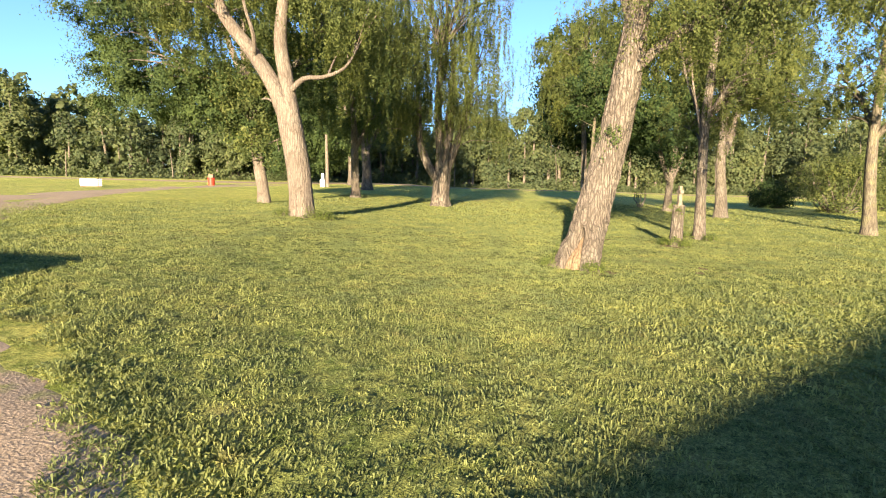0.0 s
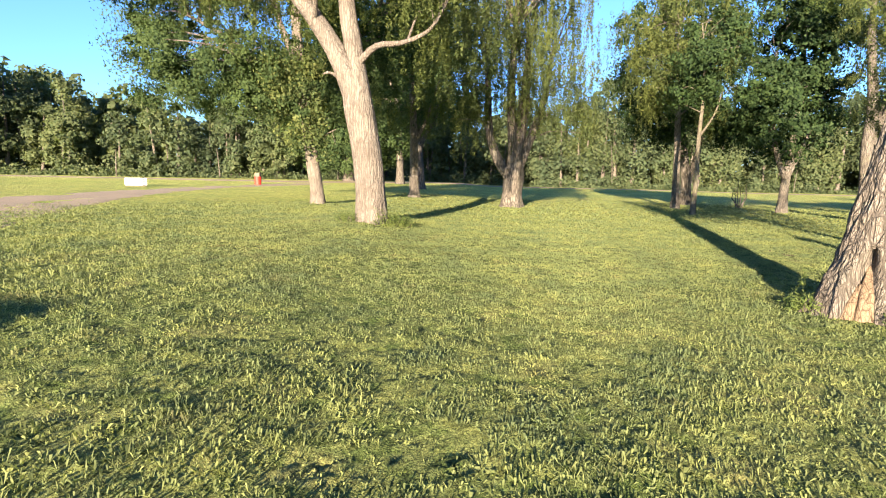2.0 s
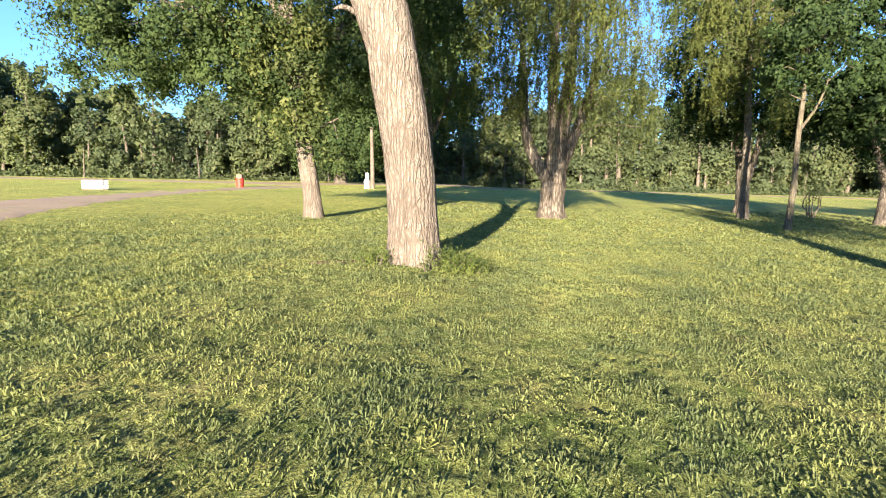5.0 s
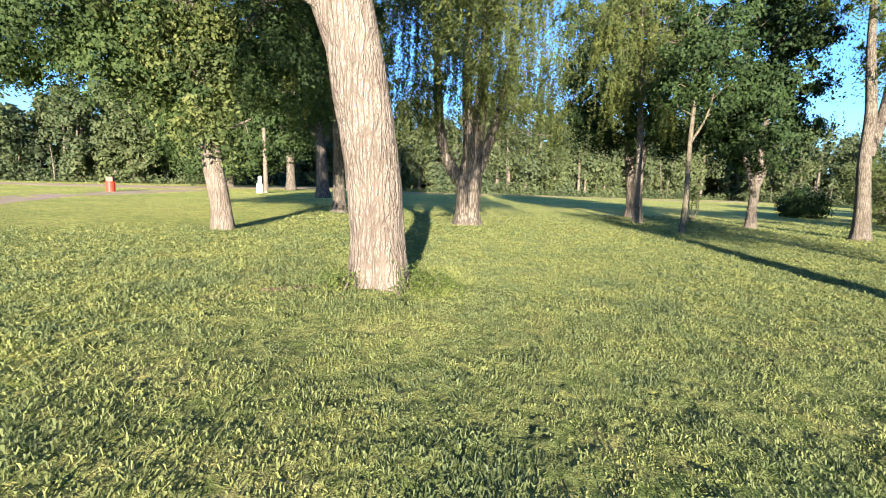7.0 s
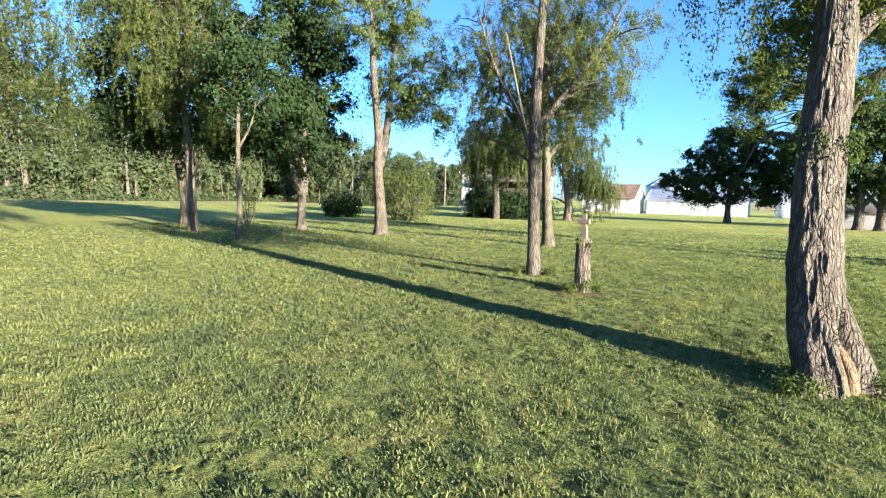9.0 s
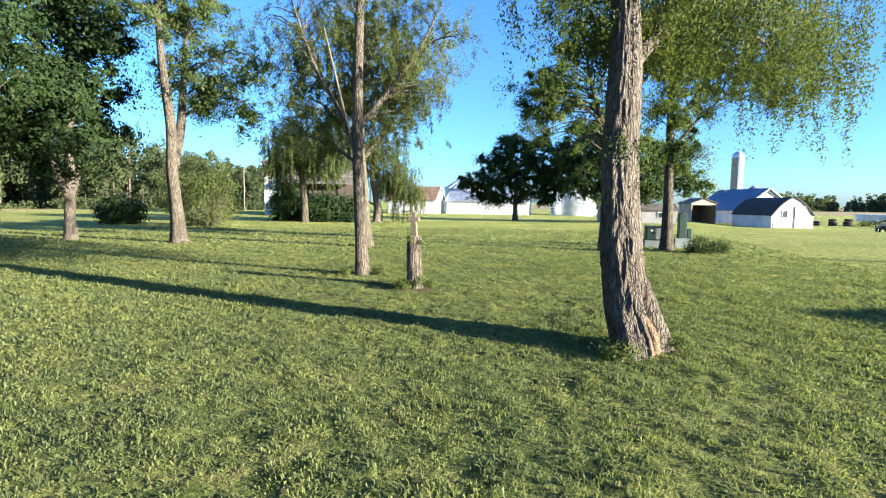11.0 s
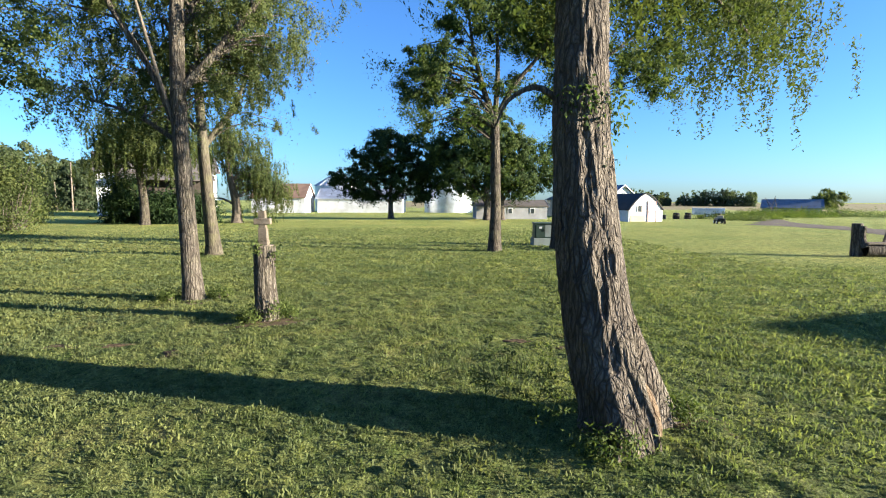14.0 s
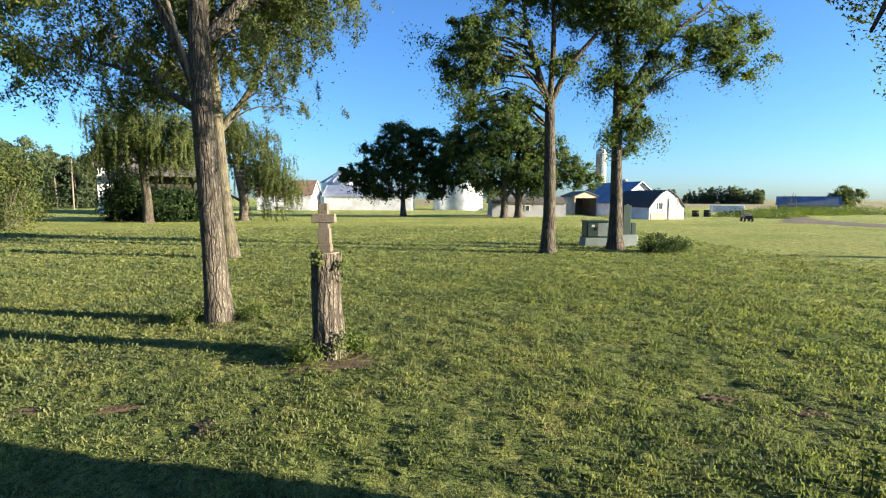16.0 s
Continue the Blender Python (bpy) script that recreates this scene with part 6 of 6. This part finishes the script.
def grass(name, near, far, tufts, blades, size, wide, seed, label, leaf, field=None):
    """Tufts of bent blades, so many a square metre, between two distances from the stretch."""
    rng = np.random.default_rng(seed)
    x0, x1, y0, y1 = field or (-7.0 - far, 7.5 + far, 2.6 - far, 16.5 + far)
    n = int((x1 - x0) * (y1 - y0) * tufts)
    x, y = rng.uniform(x0, x1, n), rng.uniform(y0, y1, n)
    d = from_stretch(x, y)
    soft = min(0.14 * far, 2.0)
    keep = (d > near + rng.normal(size=n) * soft * 0.7) & (d < far + rng.normal(size=n) * soft)
    x, y = x[keep], y[keep]
    n = len(x)
    # thin out towards the drive, none inside trunks
    away = np.minimum(x + 2.5 + (y - 3.7) * 1.02, x + 5.0 + (y - 5.0) * 0.93)
    edge = 0.5 * np.sin(x * 2.3 + y) + 0.35 * np.sin(y * 5.1 - x * 3.7)
    keep = away > edge * 0.8 + rng.exponential(0.5, n) - 0.7
    for tx, ty, r in ((-5.5, 19.85, 0.5), (3.05, 11.74, 0.5), (7.12, 16.36, 0.42), (9.15, 18.65, 0.25)):
        keep &= (x - tx) ** 2 + (y - ty) ** 2 > r * r
    lump = hollows(x, y)
    keep &= rng.uniform(-1.2, 0.1, n) < np.maximum(lump + 0.45, -0.3)
    x, y, lump = x[keep], y[keep], lump[keep]
    n = len(x)
    high = size * np.clip(1 + 0.5 * lump, 0.5, 1.6) * rng.uniform(0.7, 1.25, n)
    m = n * blades
    h = np.repeat(high, blades) * rng.uniform(0.6, 1.2, m)
    a = rng.uniform(0, 6.283, m)
    fwd = np.stack([np.cos(a), np.sin(a), np.zeros(m)], 1)
    b0 = np.stack([np.repeat(x, blades), np.repeat(y, blades), np.zeros(m)], 1) + fwd * (rng.uniform(0, 0.75, m) * size)[:, None]
    b0[:, 2] = ground_z(b0[:, 0], b0[:, 1]) + 0.006 + 0.012 * hollows(b0[:, 0], b0[:, 1]) * (near == 0)
    # half are short broad leaves lying flatter than the blades
    broad = rng.uniform(size=m) < 0.5
    lean = np.where(broad, rng.uniform(0.6, 1.5, m), rng.uniform(0.15, 1.2, m))
    h *= np.where(broad, 0.62, 0.95)
    w = size * wide * rng.uniform(0.65, 1.35, m) * np.where(broad, 1.9, 1.0)
    turn = a + rng.normal(size=m) * 0.7
    side = np.stack([-np.sin(turn), np.cos(turn), rng.normal(size=m) * 0.2], 1) * w[:, None]
    tip = b0 + fwd * (h * lean)[:, None] + np.array([0, 0, 1.0]) * (h * (1.1 - 0.5 * lean))[:, None]
    # some blades taper to a point, others end bluntly
    blunt = (rng.uniform(size=m) < 0.5)[:, None]
    v = np.stack([np.where(blunt, tip + side, b0 + side), np.where(blunt, b0, tip), np.where(blunt, tip - side, b0 - side)], 1).reshape(-1, 3)
    f = np.arange(3 * m).reshape(m, 3)
    return tagged(piece(name, raw_mesh(name, v, f, leaf)), label, "grass", kind="stuff")


def turf(cell, near, far, seed):
    """The closed, crumpled surface of leaves beneath the standing blades, coloured dark for the shade between them; it
    sinks away where the lawn is seen from further off.
    """
    rng = np.random.default_rng(seed)
    ax, ay = np.arange(-13, 14, cell), np.arange(-4, 23.5, cell)
    x, y = (g.ravel() for g in np.meshgrid(ax, ay))
    n, w = len(x), len(ax)
    x, y = x + rng.normal(size=n) * cell * 0.22, y + rng.normal(size=n) * cell * 0.22
    d = from_stretch(x, y)
    away = np.minimum(x + 2.5 + (y - 3.7) * 1.02, x + 4.6 + (y - 5.0) * 0.93)
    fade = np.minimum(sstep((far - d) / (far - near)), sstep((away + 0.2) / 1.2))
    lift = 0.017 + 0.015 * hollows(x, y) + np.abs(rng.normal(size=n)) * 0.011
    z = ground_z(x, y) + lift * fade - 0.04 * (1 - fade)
    ok = fade > 0.02
    i = (np.arange(len(ay) - 1)[:, None] * w + np.arange(w - 1)[None, :]).ravel()
    q = np.stack([i, i + 1, i + 1 + w, i + w], 1)
    q = q[ok[q].any(1)]
    f = np.vstack([q[:, [0, 1, 2]], q[:, [0, 2, 3]]])
    used, f = np.unique(f, return_inverse=True)
    v = np.stack([x, y, z], 1)[used]
    tagged(piece("turf", raw_mesh("turf", v, f.reshape(-1, 3), TURF)), "matted broad-leaved turf of the lawn, darkened for shade between blades", "lawn", kind="structure")


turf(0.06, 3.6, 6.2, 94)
grass("grass", 0.0, 3.8, 620, 6, 0.058, 0.115, 92, "short broad-bladed lawn grass, thick and uneven", BLADE)
grass("grass", 3.8, 8.0, 240, 5, 0.066, 0.15, 95, "short lawn grass further off", BLADE)
grass("grass", 8.0, 15.0, 100, 4, 0.07, 0.22, 96, "lawn grass in the middle distance", BLADE)
grass("grass", 15.0, 33.0, 19, 3, 0.085, 0.42, 98, "lawn grass seen far off", BLADE, (-9, 44, 3, 48))


def bare_patch(at, rx, ry, rz, seed, mat, label):
    rng = np.random.default_rng(seed)
    n, k = 40, 6
    th = np.linspace(0, 2 * np.pi, n, endpoint=False)
    edge = 1 + sum(rng.uniform(-0.17, 0.17) * np.sin(m * th + rng.uniform(0, 6)) for m in range(2, 9))
    c, sn = math.cos(radians(rz)), math.sin(radians(rz))
    v = []
    for j in range(1, k + 1):
        ex, ey = np.cos(th) * edge * rx * j / k, np.sin(th) * edge * ry * j / k
        x, y = at[0] + ex * c - ey * sn, at[1] + ex * sn + ey * c
        v.append(np.stack([x, y, ground_z(x, y) + (0.026 if j < k else -0.01) + rng.normal(size=n) * 0.004], 1))
    v = np.vstack(v + [np.array([[at[0], at[1], on_ground(*at) + 0.026]])])
    f = []
    for j in range(k - 1):
        f += [(j * n + i, j * n + (i + 1) % n, (j + 1) * n + (i + 1) % n, (j + 1) * n + i) for i in range(n)]
    f += [(len(v) - 1, (i + 1) % n, i) for i in range(n)]
    tagged(piece("bare_patch", raw_mesh("bare_patch", v, f, mat, True)), label, "bare ground", kind="structure")


for at, rx, ry, rz, sd in (((7.12, 16.36), 0.8, 0.36, 100, 1), ((9.0, 18.5), 0.5, 0.3, 30, 2), ((5.4, 14.17), 0.14, 0.1, 0, 3), ((6.13, 12.23), 0.2, 0.1, 90, 4), ((5.3, 17.06), 0.22, 0.13, 40, 5), ((5.74, 11.61), 0.2, 0.1, 70, 6), ((5.65, 18.5), 0.6, 0.13, 100, 9), ((-6.75, 19.5), 0.5, 0.16, 15, 11), ((-6.3, 18.9), 0.4, 0.12, 170, 12), ((3.2, 11.0), 0.55, 0.3, 20, 10)):
    bare_patch(at, rx, ry, rz, sd, DIRT, "small patch of bare brown soil in lawn")


def pebbles():
    rng = np.random.default_rng(99)
    n = 3500
    t = rng.uniform(0, 1, n)
    x = 0.0 - 6.5 * t - rng.uniform(0, 1, n) ** 1.6 * 4.0
    y = -1 + 7.0 * t + rng.normal(size=n) * 0.3 - 0.5
    r = rng.uniform(0.006, 0.022, n)
    z = ground_z(x, y) + 0.036
    d = np.array([(1, 0, 0), (0, 1, 0), (-1, 0, 0), (0, -1, 0), (0, 0, 0.6), (0, 0, -0.6)])
    v = (np.stack([x, y, z], 1)[:, None, :] + d[None] * r[:, None, None] * rng.uniform(0.6, 1.3, (n, 6, 1))).reshape(-1, 3)
    f = np.array([(0, 1, 4), (1, 2, 4), (2, 3, 4), (3, 0, 4), (1, 0, 5), (2, 1, 5), (3, 2, 5), (0, 3, 5)])
    q = (np.arange(n)[:, None, None] * 6 + f[None]).reshape(-1, 3)
    tagged(piece("pebbles", raw_mesh("pebbles", v, q, GRAVEL)), "loose gravel stones on the drive", "gravel", kind="stuff")


pebbles()
